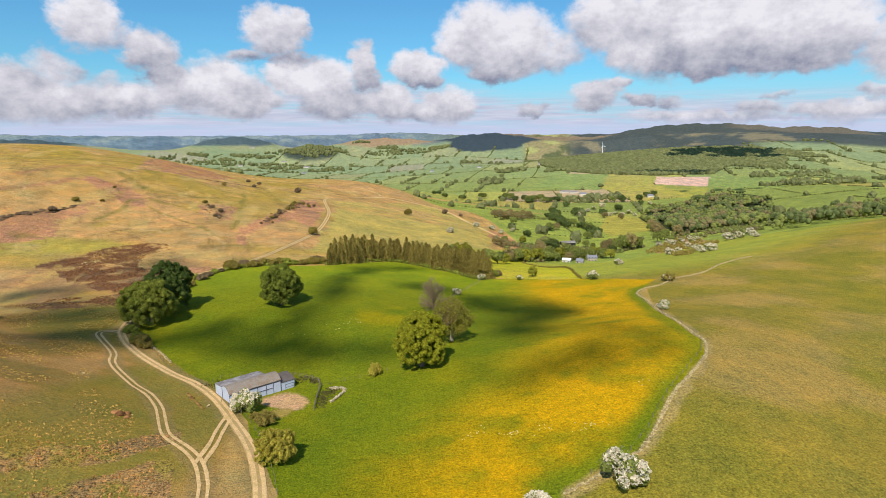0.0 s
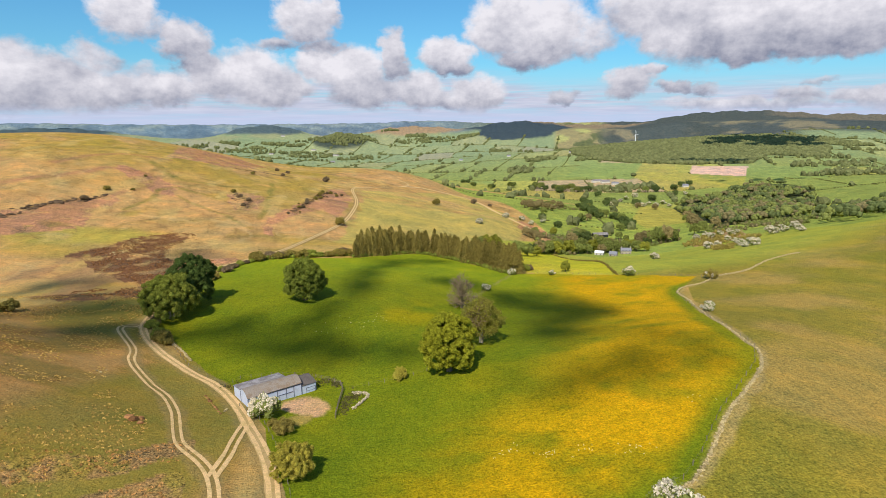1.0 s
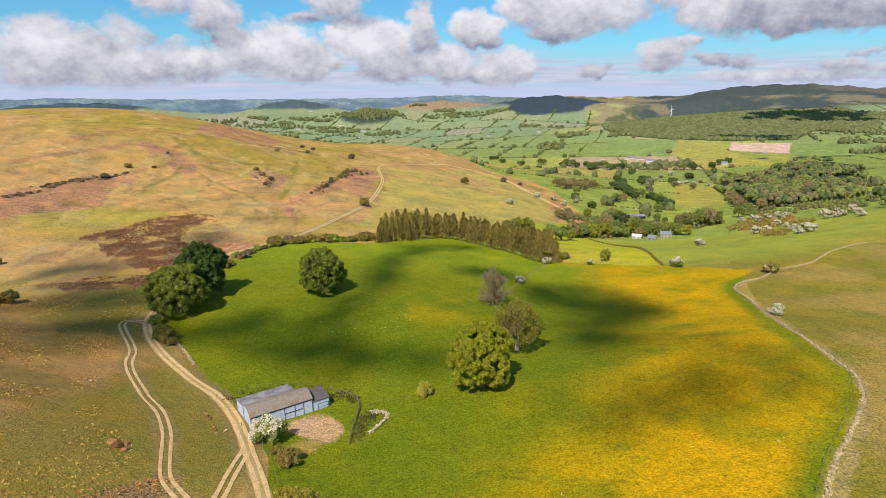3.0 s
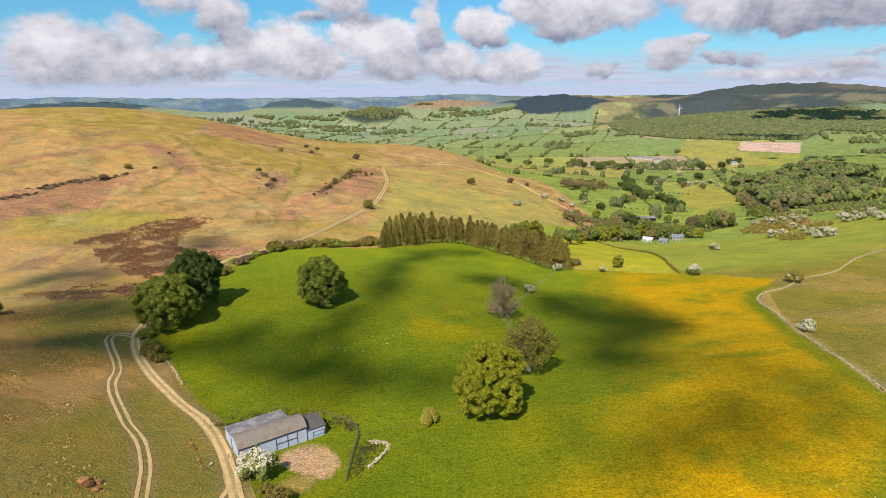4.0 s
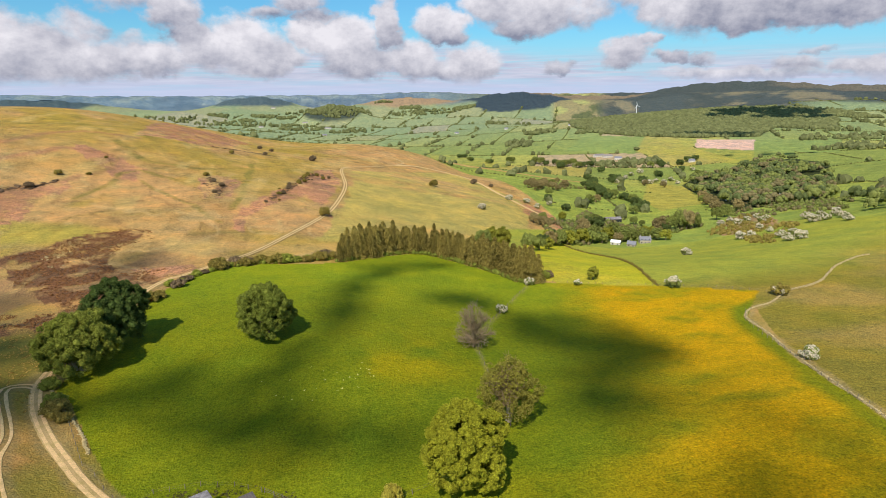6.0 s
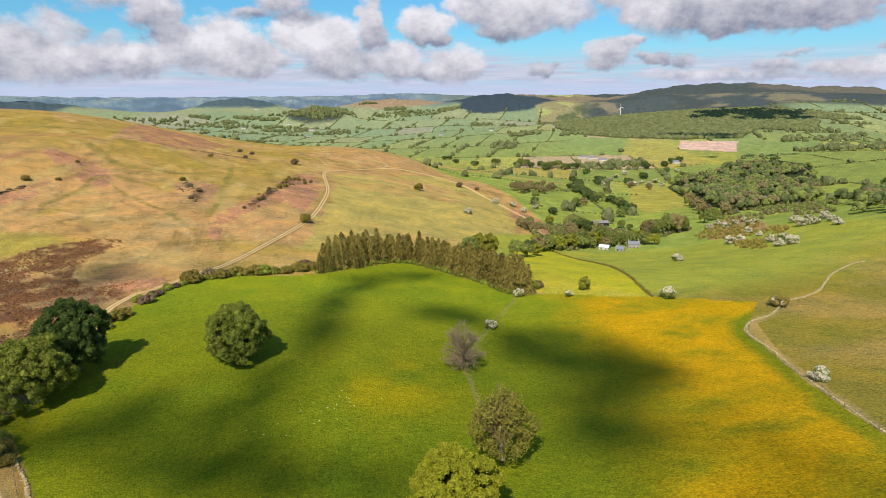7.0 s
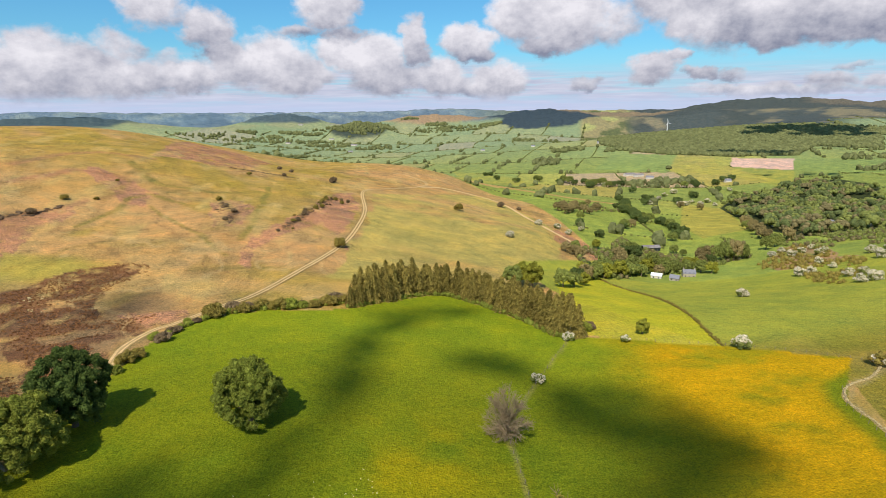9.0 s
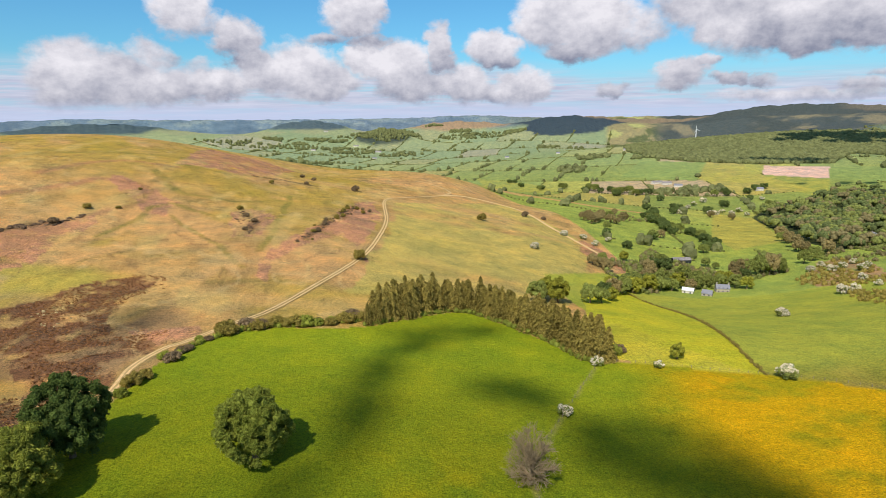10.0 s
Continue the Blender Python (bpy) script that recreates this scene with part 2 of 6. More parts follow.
WALL = [(145, 284), (135, 275), (123.2, 269), (116.5, 259), (112.8, 241), (97.8, 193), (91, 163.5), (90, 155), (83.8, 143.5), (73.9, 132), (63.2, 120.8), (53.3, 108.2), (46.9, 101.7), (37.4, 96.9), (30.3, 94), (10, 60)]
WALL_FAR = [(145.6, 286.2), (169.4, 297.4), (196.6, 323.8), (219.2, 339.9), (228.6, 342.9)]
TRACK = [(2, -120), (-8, -20), (-18, 60), (-22, 90), (-24.9, 103.8), (-28.1, 115.1), (-32.8, 127.2), (-39.9, 140.6), (-49.4, 157.4), (-58.7, 169.3), (-69.4, 178.6), (-83.5, 192.4), (-94, 205.1), (-101, 219), (-104, 240), (-103.5, 262.9), (-106, 281.1), (-110.5, 299.1), (-108.5, 315.6), (-103.6, 323), (-95, 342), (-85.2, 362), (-76.1, 408.5), (-64.5, 476.6), (-62.8, 538.2), (-66.8, 610.3), (-83.9, 726.9), (-66, 774), (-29.4, 838), (-20, 885), (-48.8, 923), (-69, 930)]
SPUR = [(-99, 214.5), (-103.6, 215.3), (-105.6, 210.8), (-92.1, 192.1), (-86.9, 180.8), (-74, 164.5), (-66, 156.1), (-59.1, 145.3), (-53, 132.3), (-50.1, 127.9), (-43.7, 121.7), (-40, 116.4), (-37.2, 110.2), (-35.4, 104), (-32, 85), (-27, 55), (-20, 20), (-10, -20)]
LINK = [(-40, 116.4), (-40.1, 125), (-41.1, 136.7), (-41.4, 143.5)]
HILL_TRACK = [(-29.4, 838), (6.4, 870), (61, 861), (82.7, 819), (96.5, 763), (108.3, 724), (126, 666), (140, 637)]
LIME_FIELD = [(70, 326), (58, 331), (52, 345), (50, 360), (58, 376), (72, 440), (79.5, 496), (122, 529), (130, 450), (118.5, 375), (110.7, 336), (106.6, 312)]

RIDGE = [(128, 530), (140, 600), (147, 650), (145, 720), (141, 786), (128, 900), (112, 965), (60, 1050), (0, 1110), (-180, 1150), (-420, 1150), (-900, 1100), (-1600, 900)]
PLOUGHED = [(886, 1861), (1025, 1775), (912, 1589), (818, 1726)]
GOLD_FIELDS = [[(761, 1965), (887, 1874), (753, 1604), (636, 1710)], [(813, 1717), (907, 1580), (755, 1322), (747, 1584)],
               [(355, 935), (471, 1098), (489, 1051), (402, 823), (333, 714), (267, 697)], [(40, 1990), (225, 1760), (234, 1458), (200, 1500), (60, 1660)]]
BIG_FIELDS = [[(601, 2119), (769, 1986), (632, 1712), (466, 1854)], [(1025, 1775), (1240, 1700), (1010, 1400), (912, 1589)]]
HILL_WOOD = [(620, 2380), (680, 2560), (900, 2620), (1220, 2520), (1446, 2440), (1600, 2300), (1700, 2100), (1545, 2157), (1368, 1892), (1222, 1987), (1060, 1830), (896, 1890), (761, 2000), (660, 2140)]
VALLEY_WOOD = [(500, 1120), (600, 1270), (767, 1370), (887, 1390), (870, 1240), (770, 1100), (600, 860), (470, 700), (412, 690), (372, 690), (392, 786), (440, 930)]
SCRUB = [(267, 567), (320, 631), (356, 633), (315, 545), (318, 508), (283, 472), (236, 435), (235, 469), (270, 518), (261, 532)]
HEATHER = [[(-198, 369), (-194, 394), (-184, 408), (-161, 407), (-152, 388), (-160, 374), (-148, 351), (-125, 326), (-108, 332), (-105, 313), (-125, 304), (-136, 297), (-161, 304), (-188, 336), (-205, 350)],
           [(-165, 262), (-150, 273), (-128, 275), (-112, 268), (-120, 252), (-145, 252)],
           [(-155, 304), (-131, 304), (-115, 292), (-105, 275), (-112, 262), (-127, 268)]]
BRACKEN = [[(-330, 425), (-307, 430), (-290, 451), (-285, 485), (-264, 520), (-254, 503), (-252, 470), (-236, 417), (-245, 405), (-261, 390), (-271, 375), (-300, 380)],
           [(-108, 407), (-119, 447), (-119, 479), (-116, 533), (-108, 598), (-107, 680), (-91, 706), (-78, 635), (-72, 567), (-71, 502), (-82, 522), (-99, 506), (-108, 474), (-109, 445), (-102, 406)],
           [(-132, 338), (-108, 338), (-104, 326), (-114, 321)], [(-306, 720), (-343, 843), (-372, 960), (-300, 1000), (-250, 960), (-220, 790), (-236, 729), (-273, 742)],
           [(-188, 570), (-175, 586), (-150, 573), (-139, 506), (-154, 493)], [(-313, 622), (-286, 613), (-260, 594), (-230, 575), (-223, 538), (-237, 531), (-259, 565), (-289, 588)],
           [(-65, 482), (-53, 502), (-50, 469), (-61, 468)], [(105, 690), (130, 720), (147, 660), (150, 590), (138, 560), (118, 610)]]
ROUGH = [[(-76, 114), (-73, 119), (-62, 123), (-49, 134), (-45, 126), (-57, 116), (-68, 110), (-72, 108)], [(-66, 102), (-61, 108), (-43, 118), (-37, 104)]]
DARK, OLIVE, RED = (0.10, 0.065, 0.028), (0.20, 0.175, 0.035), (0.33, 0.15, 0.085)
MOOR_LINES = [([(-167, 667), (-151, 592), (-134, 508), (-128, 465)], 4, OLIVE, 0.9), ([(-236, 475), (-234, 519), (-241, 549), (-234, 571), (-195, 550)], 4, OLIVE, 0.8), ([(-231, 746), (-204, 758), (-163, 757)], 7, DARK, 0.9),
              ([(-297, 665), (-259, 618), (-243, 606), (-195, 607), (-169, 633)], 6, OLIVE, 0.8), ([(-361, 598), (-356, 645), (-338, 688), (-294, 700)], 8, RED, 0.7), ([(-354, 502), (-342, 537), (-322, 567), (-314, 603), (-292, 607), (-262, 599)], 9, RED, 0.8),
              ([(-293, 450), (-290, 471), (-279, 487)], 5, DARK, 0.95), ([(-297, 422), (-291, 438)], 4, DARK, 0.9), ([(-219, 537), (-160, 479), (-123, 429)], 3, OLIVE, 0.7), ([(-439, 633), (-414, 683), (-368, 735), (-320, 775)], 8, OLIVE, 0.6),
              ([(-110, 505), (-108, 555), (-106, 610), (-103, 655)], 5, DARK, 0.8), ([(-183, 580), (-158, 545), (-150, 510)], 7, DARK, 0.7), ([(-150, 262), (-128, 266), (-112, 262)], 4, DARK, 0.8), ([(-275, 490), (-262, 525), (-250, 560)], 6, RED, 0.7),
              ([(-60, 560), (0, 640), (70, 700)], 3, OLIVE, 0.5), ([(-110, 505), (-60, 480), (10, 470)], 2.5, OLIVE, 0.5), ([(-130, 840), (-60, 800), (40, 790)], 4, DARK, 0.4)]
CELL = (118.0, 270.0)


def fields_uv(x, y):
    """Plan of the hedged valley fields: slanted, uneven cells."""
    a = radians(17)
    u = x * math.cos(a) - y * math.sin(a) + 90 * (vnoise(x, y, 420, 11) - 0.5)
    v = x * math.sin(a) + y * math.cos(a) + 130 * (vnoise(x, y, 380, 12) - 0.5)
    row = np.floor(v / CELL[1])
    q = np.sin(row * 91.7) * 4375.85
    w = CELL[0] * (0.8 + 0.9 * (q - np.floor(q)))
    return u + 161 * np.sin(row * 2.1), v, w


def ground_colour(x, y):
    """Base colour and raggedness of the ground's cover; far off the colour also holds haze."""
    n = len(x)
    big, mid, small = fbm(x, y, 90, 1), fbm(x, y, 24, 3), fbm(x, y, 6, 5)
    mix = lambda c, d, f: c + (np.array(d) - c) * np.clip(f, 0, 1)[:, None]
    wx, wy = x + 14 * (fbm(x, y, 22, 7) - 0.5), y + 14 * (fbm(x, y, 22, 8) - 0.5)
    # moor: bleached grass, greener and browner by patches
    col = np.tile(np.array((0.470, 0.272, 0.090)), (n, 1))
    col = mix(col, (0.385, 0.270, 0.056), ramp(big, 0.50, 0.7) * 0.8)
    col = mix(col, (0.51, 0.285, 0.110), ramp(fbm(x, y, 60, 21), 0.5, 0.68) * 0.8)
    col = mix(col, (0.17, 0.125, 0.040), ramp(fbm(wx, wy * 0.6, 30, 31), 0.60, 0.72) * 0.25)
    dry = ramp(fbm(x * 0.5 + 0.3 * y, y - 0.15 * x, 26, 33), 0.50, 0.66)
    col = mix(col, (0.52, 0.33, 0.125), dry * 0.45)
    hollow = ramp(np.hypot((x + 235) / 70, (y - 395) / 30), 1.0, 0.55)
    col = mix(col, (0.36, 0.30, 0.055), hollow * 0.75)
    rag = -0.12 + 0.54 * ramp(y, 200, 420)
    slope = ramp(np.hypot((x + 125) / 95, (y - 150) / 110) + 0.3 * (big - 0.5), 1.1, 0.75)
    col = mix(col, (0.36, 0.195, 0.055), slope * (0.55 + 0.5 * ramp(fbm(x, y, 12, 45), 0.35, 0.65)))
    col = mix(col, (0.25, 0.170, 0.038), slope * ramp(fbm(x, y * 2.2, 16, 47), 0.52, 0.68) * 0.7)
    crown = ramp(y + 0.3 * x, 430, 600) * ramp(x, -60, -160)
    col = mix(col, (0.36, 0.250, 0.036), crown * (0.1 + 0.6 * ramp(fbm(x + 0.6 * y, y * 0.6, 60, 46), 0.35, 0.6)))
    lawn = ramp(np.hypot((x + 62) / 26, (y - 140) / 62), 1.15, 0.75) + ramp(np.hypot((x + 100) / 45, (y - 235) / 42), 1.1, 0.7)
    col = mix(col, (0.225, 0.188, 0.030), lawn * (0.6 + 0.4 * mid))
    halo = ramp(np.hypot((x + 165) / 75, (y - 310) / 75), 1.1, 0.6)
    col = mix(col, (0.30, 0.175, 0.085), halo * ramp(fbm(x, y * 0.5, 14, 49), 0.42, 0.62) * 0.75)
    for poly in HEATHER:
        m = inside(poly, wx + 16 * (mid - 0.5), wy + 30 * (big - 0.5))
        col = mix(col, (0.165, 0.082, 0.040), m * (0.25 + 0.75 * ramp(0.6 * small + 0.4 * mid, 0.36, 0.50)))
        rag = np.where(m, 0.6, rag)
    for poly in BRACKEN:
        m = inside(poly, wx, wy)
        col = mix(col, (0.41, 0.205, 0.108), m * ramp(0.55 * small + 0.45 * mid, 0.26, 0.44))
        rag = np.where(m, 0.8, rag)
    for poly in ROUGH:
        m = inside(poly, wx, wy)
        col = mix(col, (0.33, 0.185, 0.080), m * (0.1 + 0.7 * ramp(small, 0.36, 0.56)))
        rag = np.where(m, 0.6, rag)
    lx, ly = x + 5 * (fbm(x, y, 18, 35) - 0.5), y + 9 * (fbm(x, y, 18, 36) - 0.5)
    for line, width, tone, much in MOOR_LINES:
        d = near_line(line, lx, ly)
        col = mix(col, tone, ramp(d, width, width * 0.25) * much * (0.4 + 0.8 * small))
    streak = fbm(x + 0.35 * y, y * 0.30 - 0.1 * x, 11, 37)
    col = mix(col, (0.19, 0.120, 0.042), ramp(streak, 0.58, 0.66) * 0.22 * ramp(y, 230, 330))
    # sheep paths and peat edges wind over the slopes
    for size, seed, tone in ((75, 101, (0.23, 0.165, 0.040)), (48, 107, (0.21, 0.115, 0.050)), (60, 113, (0.56, 0.38, 0.16))):
        way = np.abs(fbm(x * 0.8 + 0.2 * y, y * 0.7, size, seed) - 0.5)
        col = mix(col, tone, ramp(way, 0.020, 0.006) * 0.42 * ramp(y, 230, 330) * ramp(fbm(x, y, 40, seed + 3), 0.42, 0.55))
    col = mix(col, (0.52, 0.36, 0.12), ramp(fbm(x + 0.2 * y, y * 0.35, 17, 39), 0.58, 0.72) * 0.5)
    # the grazed shoulder beyond the spruces
    sheep_walk = inside([(-60, 400), (-58, 560), (-75, 720), (60, 880), (120, 720), (100, 560), (60, 430), (20, 400)], wx, wy)
    col = mix(col, (0.430, 0.345, 0.085), sheep_walk * 0.8 * ramp(big + 0.4 * (mid - 0.5), 0.1, 0.42))
    # pasture beyond the wall: dry on the brow, greener down the slope
    past = (x > 20) & (y < 600)
    green = ramp(y - 0.55 * x, 185, 260) * ramp(y, 290, 330)
    pc = np.tile(np.array((0.270, 0.210, 0.031)), (n, 1))
    pc = mix(pc, (0.38, 0.248, 0.067), ramp(fbm(x * 0.8, y * 1.6, 40, 41), 0.46, 0.66) * 0.75)
    pc = mix(pc, (0.205, 0.185, 0.020), ramp(fbm(x, y, 55, 43), 0.5, 0.66) * 0.6)
    pc = mix(pc, (0.330, 0.345, 0.045), green * (0.75 + 0.25 * mid))
    east = past & (x > np.interp(y, [0, 95, 200, 280, 320, 420, 530, 600], [0, 30, 99, 130, 100, 70, 60, 140]))
    col = np.where(east[:, None], pc, col)
    rag = np.where(east, 0.14, rag)
    # valley fields
    rx, ry = np.array([p[0] for p in RIDGE]), np.array([p[1] for p in RIDGE])
    edge_r = np.interp(y, ry[:9], rx[:9])
    valley = ((y >= 530) & (y < 1110) & (x > edge_r)) | ((y >= 1110) & (np.hypot(x, y) > 1180)) | ((x > 330) & (y > 440)) | (np.hypot(x, y) > 1500)
    u, v, w = fields_uv(x, y)
    key = np.floor(u / w) * 12.9898 + np.floor(v / CELL[1]) * 78.233
    q = np.sin(key) * 43758.5453
    q -= np.floor(q)
    q2 = q * 7.31 - np.floor(q * 7.31)
    vc = np.tile(np.array((0.155, 0.225, 0.040)), (n, 1))
    vc = mix(vc, (0.235, 0.285, 0.050), ramp(q, 0.3, 0.55))
    vc = mix(vc, (0.165, 0.245, 0.050), (q > 0.62) & (q < 0.8))
    vc = mix(vc, (0.245, 0.255, 0.050), (q > 0.80) & (q2 > 0.4))
    vc = mix(vc, (0.27, 0.25, 0.11), (q > 0.94) & (q2 < 0.3))
    for poly in GOLD_FIELDS:
        vc = mix(vc, (0.235, 0.260, 0.034), inside(poly, x, y) * (0.25 + 0.5 * ramp(mid, 0.35, 0.6)))
    for poly in BIG_FIELDS:
        vc = mix(vc, (0.150, 0.235, 0.045), inside(poly, x, y))
    vc = mix(vc, (0.185, 0.270, 0.034), ramp(np.hypot(x, y), 1400, 950) * 0.75)
    vc = mix(vc, (0.265, 0.270, 0.040), inside([(460, 1185), (503, 1099), (376, 790), (290, 728), (310, 834)], x, y) * 0.8)
    vc = mix(vc, (0.44, 0.345, 0.21), inside(PLOUGHED, x, y))
    vc *= (0.8 + 0.4 * mid)[:, None] * np.array((1.46, 1.16, 1.45))
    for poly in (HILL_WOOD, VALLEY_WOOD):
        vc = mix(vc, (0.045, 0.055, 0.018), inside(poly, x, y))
    vc = mix(vc, (0.38, 0.21, 0.11), inside(SCRUB, wx, wy) * 0.85 * ramp(mid, 0.35, 0.5))
    # far moors and wooded ridges; the blue of distance haze is in their colour
    az, rr = np.degrees(np.arctan2(x, y)), np.hypot(x, y)
    far = ramp(rr, 3650, 3900)
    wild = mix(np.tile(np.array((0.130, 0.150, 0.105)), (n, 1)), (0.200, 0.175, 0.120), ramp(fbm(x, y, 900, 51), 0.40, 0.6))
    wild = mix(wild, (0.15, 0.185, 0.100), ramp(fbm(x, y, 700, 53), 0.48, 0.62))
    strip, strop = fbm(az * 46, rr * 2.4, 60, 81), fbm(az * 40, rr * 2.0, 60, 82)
    west_haze = ramp(az, 9, -1)
    wild = mix(wild, (0.130, 0.190, 0.250), west_haze * 0.85)
    wild = mix(wild, (0.290, 0.330, 0.260), west_haze * ramp(strip, 0.48, 0.64) * 0.4)
    wild = mix(wild, (0.050, 0.085, 0.125), west_haze * ramp(strop, 0.48, 0.64) * 0.5)
    # fields turn paler and bluer with distance, haze put into their colour
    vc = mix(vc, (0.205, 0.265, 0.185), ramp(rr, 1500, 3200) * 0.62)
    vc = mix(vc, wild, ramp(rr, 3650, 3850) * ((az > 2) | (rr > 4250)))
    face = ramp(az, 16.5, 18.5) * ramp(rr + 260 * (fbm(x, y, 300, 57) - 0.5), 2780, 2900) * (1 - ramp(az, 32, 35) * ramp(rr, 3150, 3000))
    gapside = ramp(np.abs(az - 16.0), 3.2, 2.6) * ramp(rr + 200 * (fbm(x, y, 120, 83) - 0.5), 2900, 2960)
    vc = mix(vc, (0.25, 0.215, 0.105), gapside)
    vc = mix(vc, (0.10, 0.115, 0.05), gapside * ramp(fbm(x, y, 110, 84), 0.53, 0.57))
    vc = mix(vc, (0.33, 0.33, 0.12), gapside * ramp(fbm(x, y, 140, 86), 0.58, 0.62))
    # dark moor of the far hill, with cloud shade and lit patches coloured in
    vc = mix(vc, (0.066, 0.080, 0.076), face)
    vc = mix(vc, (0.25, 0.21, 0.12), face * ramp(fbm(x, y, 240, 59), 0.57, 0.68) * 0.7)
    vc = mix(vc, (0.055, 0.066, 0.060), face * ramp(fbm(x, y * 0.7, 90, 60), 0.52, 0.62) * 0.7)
    # dark wooded ridge, its blue is painted haze
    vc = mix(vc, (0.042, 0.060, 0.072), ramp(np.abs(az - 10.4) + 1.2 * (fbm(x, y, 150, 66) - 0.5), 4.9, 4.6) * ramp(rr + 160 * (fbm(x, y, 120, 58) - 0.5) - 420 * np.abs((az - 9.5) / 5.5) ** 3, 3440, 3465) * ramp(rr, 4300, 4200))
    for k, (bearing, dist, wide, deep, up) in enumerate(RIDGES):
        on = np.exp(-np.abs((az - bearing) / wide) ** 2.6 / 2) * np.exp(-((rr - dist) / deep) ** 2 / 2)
        # bluish ridge tones carry some of the painted haze
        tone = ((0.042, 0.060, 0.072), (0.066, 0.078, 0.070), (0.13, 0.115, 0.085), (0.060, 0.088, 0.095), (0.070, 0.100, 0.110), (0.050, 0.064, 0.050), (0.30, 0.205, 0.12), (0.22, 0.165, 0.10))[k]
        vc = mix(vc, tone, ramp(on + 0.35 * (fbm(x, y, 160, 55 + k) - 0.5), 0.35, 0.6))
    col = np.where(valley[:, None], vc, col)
    col = mix(col, (0.45, 0.410, 0.022), inside(LIME_FIELD, x, y) * (0.85 + 0.3 * (mid - 0.5)))
    # the enclosed meadow, with buttercups over its sunny side
    m = inside(FIELD, x + 0.8 * (small - 0.5), y + 0.8 * (small - 0.5))
    fc = np.tile(np.array((0.155, 0.187, 0.0070)), (n, 1))
    fc = mix(fc, (0.285, 0.248, 0.007), ramp(mid * 0.35 + big * 0.65, 0.38, 0.60) * (0.75 - 0.5 * ramp(y, 185, 235)))
    fc = mix(fc, (0.250, 0.305, 0.013), ramp(y, 245, 330) * (0.45 + 0.4 * mid))
    side = np.interp(y, [60, 103, 113, 133, 146, 160, 184, 231, 285, 324, 400], [-24, -18, -12, 4, 20, 33, 48, 54, 57, 62, 88])
    gold = ramp(x - side + 20 * (fbm(x, y, 26, 61) - 0.5), -10, 30) * ramp(near_line(WALL, x, y) + 5 * (mid - 0.5), 2.5, 8.5)
    gold = gold * (0.35 + 0.65 * ramp(0.6 * fbm(x, y * 1.7, 14, 63) + 0.4 * small, 0.30, 0.55))
    fc = mix(fc, (0.515, 0.300, 0.004), gold)
    patch = ramp(np.hypot((x + 10) / 38, (y - 225) / 26), 1.0, 0.3) * ramp(mid, 0.35, 0.6)
    fc = mix(fc, (0.36, 0.27, 0.004), patch * 0.6)
    col = np.where(m[:, None], fc, col)
    rag = np.where(m, 0.04, rag)
    trod = near_line([(14, 180), (20, 187), (19, 220), (17.6, 241.5), (24, 262), (30.7, 277), (42, 303), (51, 322)], x + 1.5 * (small - 0.5), y)
    col = mix(col, (0.34, 0.27, 0.09), ramp(trod, 1.2, 0.3) * 0.4 * ramp(fbm(x, y, 15, 67), 0.35, 0.55))
    # bare yard before the barn
    yard = ramp(np.hypot((x + 29.6 + 0.3 * (y - 153)) / 6.3, (y - 153.2) / 5.8) + 0.9 * (fbm(x, y, 5, 69) - 0.5), 1.05, 0.8) * m
    col = mix(col, (0.62, 0.365, 0.215), yard * (0.7 + 0.5 * (small - 0.3)))
    straw = ramp(np.hypot((x + 30.0) / 4.5, (y - 145.0) / 4.5) + 1.1 * (fbm(x, y, 4, 70) - 0.5), 1.1, 0.6) * m
    col = mix(col, (0.40, 0.275, 0.085), straw * 0.75 * ramp(small, 0.25, 0.5))
    worn = ramp(near_line(TRACK, x, y) + 2.5 * (small - 0.5), 3.6, 2.0) + ramp(near_line(SPUR, x, y) + 2.5 * (small - 0.5), 3.0, 1.6)
    col = mix(col, (0.29, 0.20, 0.075), worn * 0.6 * (y < 700) * ~m)
    bank = ramp(near_line(WALL, x - 1.0, y) + 2.5 * (small - 0.5) + 4.0 * (fbm(x, y, 20, 68) - 0.5), 1.8, 0.5)
    col = mix(col, (0.38, 0.275, 0.105), bank * 0.7)
    return col, rag


def add_mesh(name, verts, faces, material, parent=None, smooth_faces=True):
    """One mesh object from arrays: verts (n, 3), faces (m, 3 or 4)."""
    me = bpy.data.meshes.new(name)
    verts, faces = np.asarray(verts, np.float32), np.asarray(faces, np.int32)
    k = faces.shape[1]
    me.vertices.add(len(verts))
    me.vertices.foreach_set("co", verts.ravel())
    me.loops.add(faces.size)
    me.loops.foreach_set("vertex_index", faces.ravel())
    me.polygons.add(len(faces))
    me.polygons.foreach_set("loop_start", np.arange(0, faces.size, k, dtype=np.int32))
    me.polygons.foreach_set("loop_total", np.full(len(faces), k, np.int32))
    me.polygons.foreach_set("use_smooth", np.full(len(faces), smooth_faces))
    me.update(calc_edges=True)
    if material is not None:
        me.materials.append(material)
    ob = new(name, me)
    if parent is not None:
        ob.parent = parent
    return ob


def part(name, bm, material, parent, label=""):
    """Links a bmesh as one mesh under a thing or a part."""
    me = bpy.data.meshes.new(name)
    bm.to_mesh(me)
    bm.free()
    me.materials.append(material)
    ob = new(name, me)
    if parent is not None:
        ob.parent = parent
    return tagged(ob, label) if label else ob


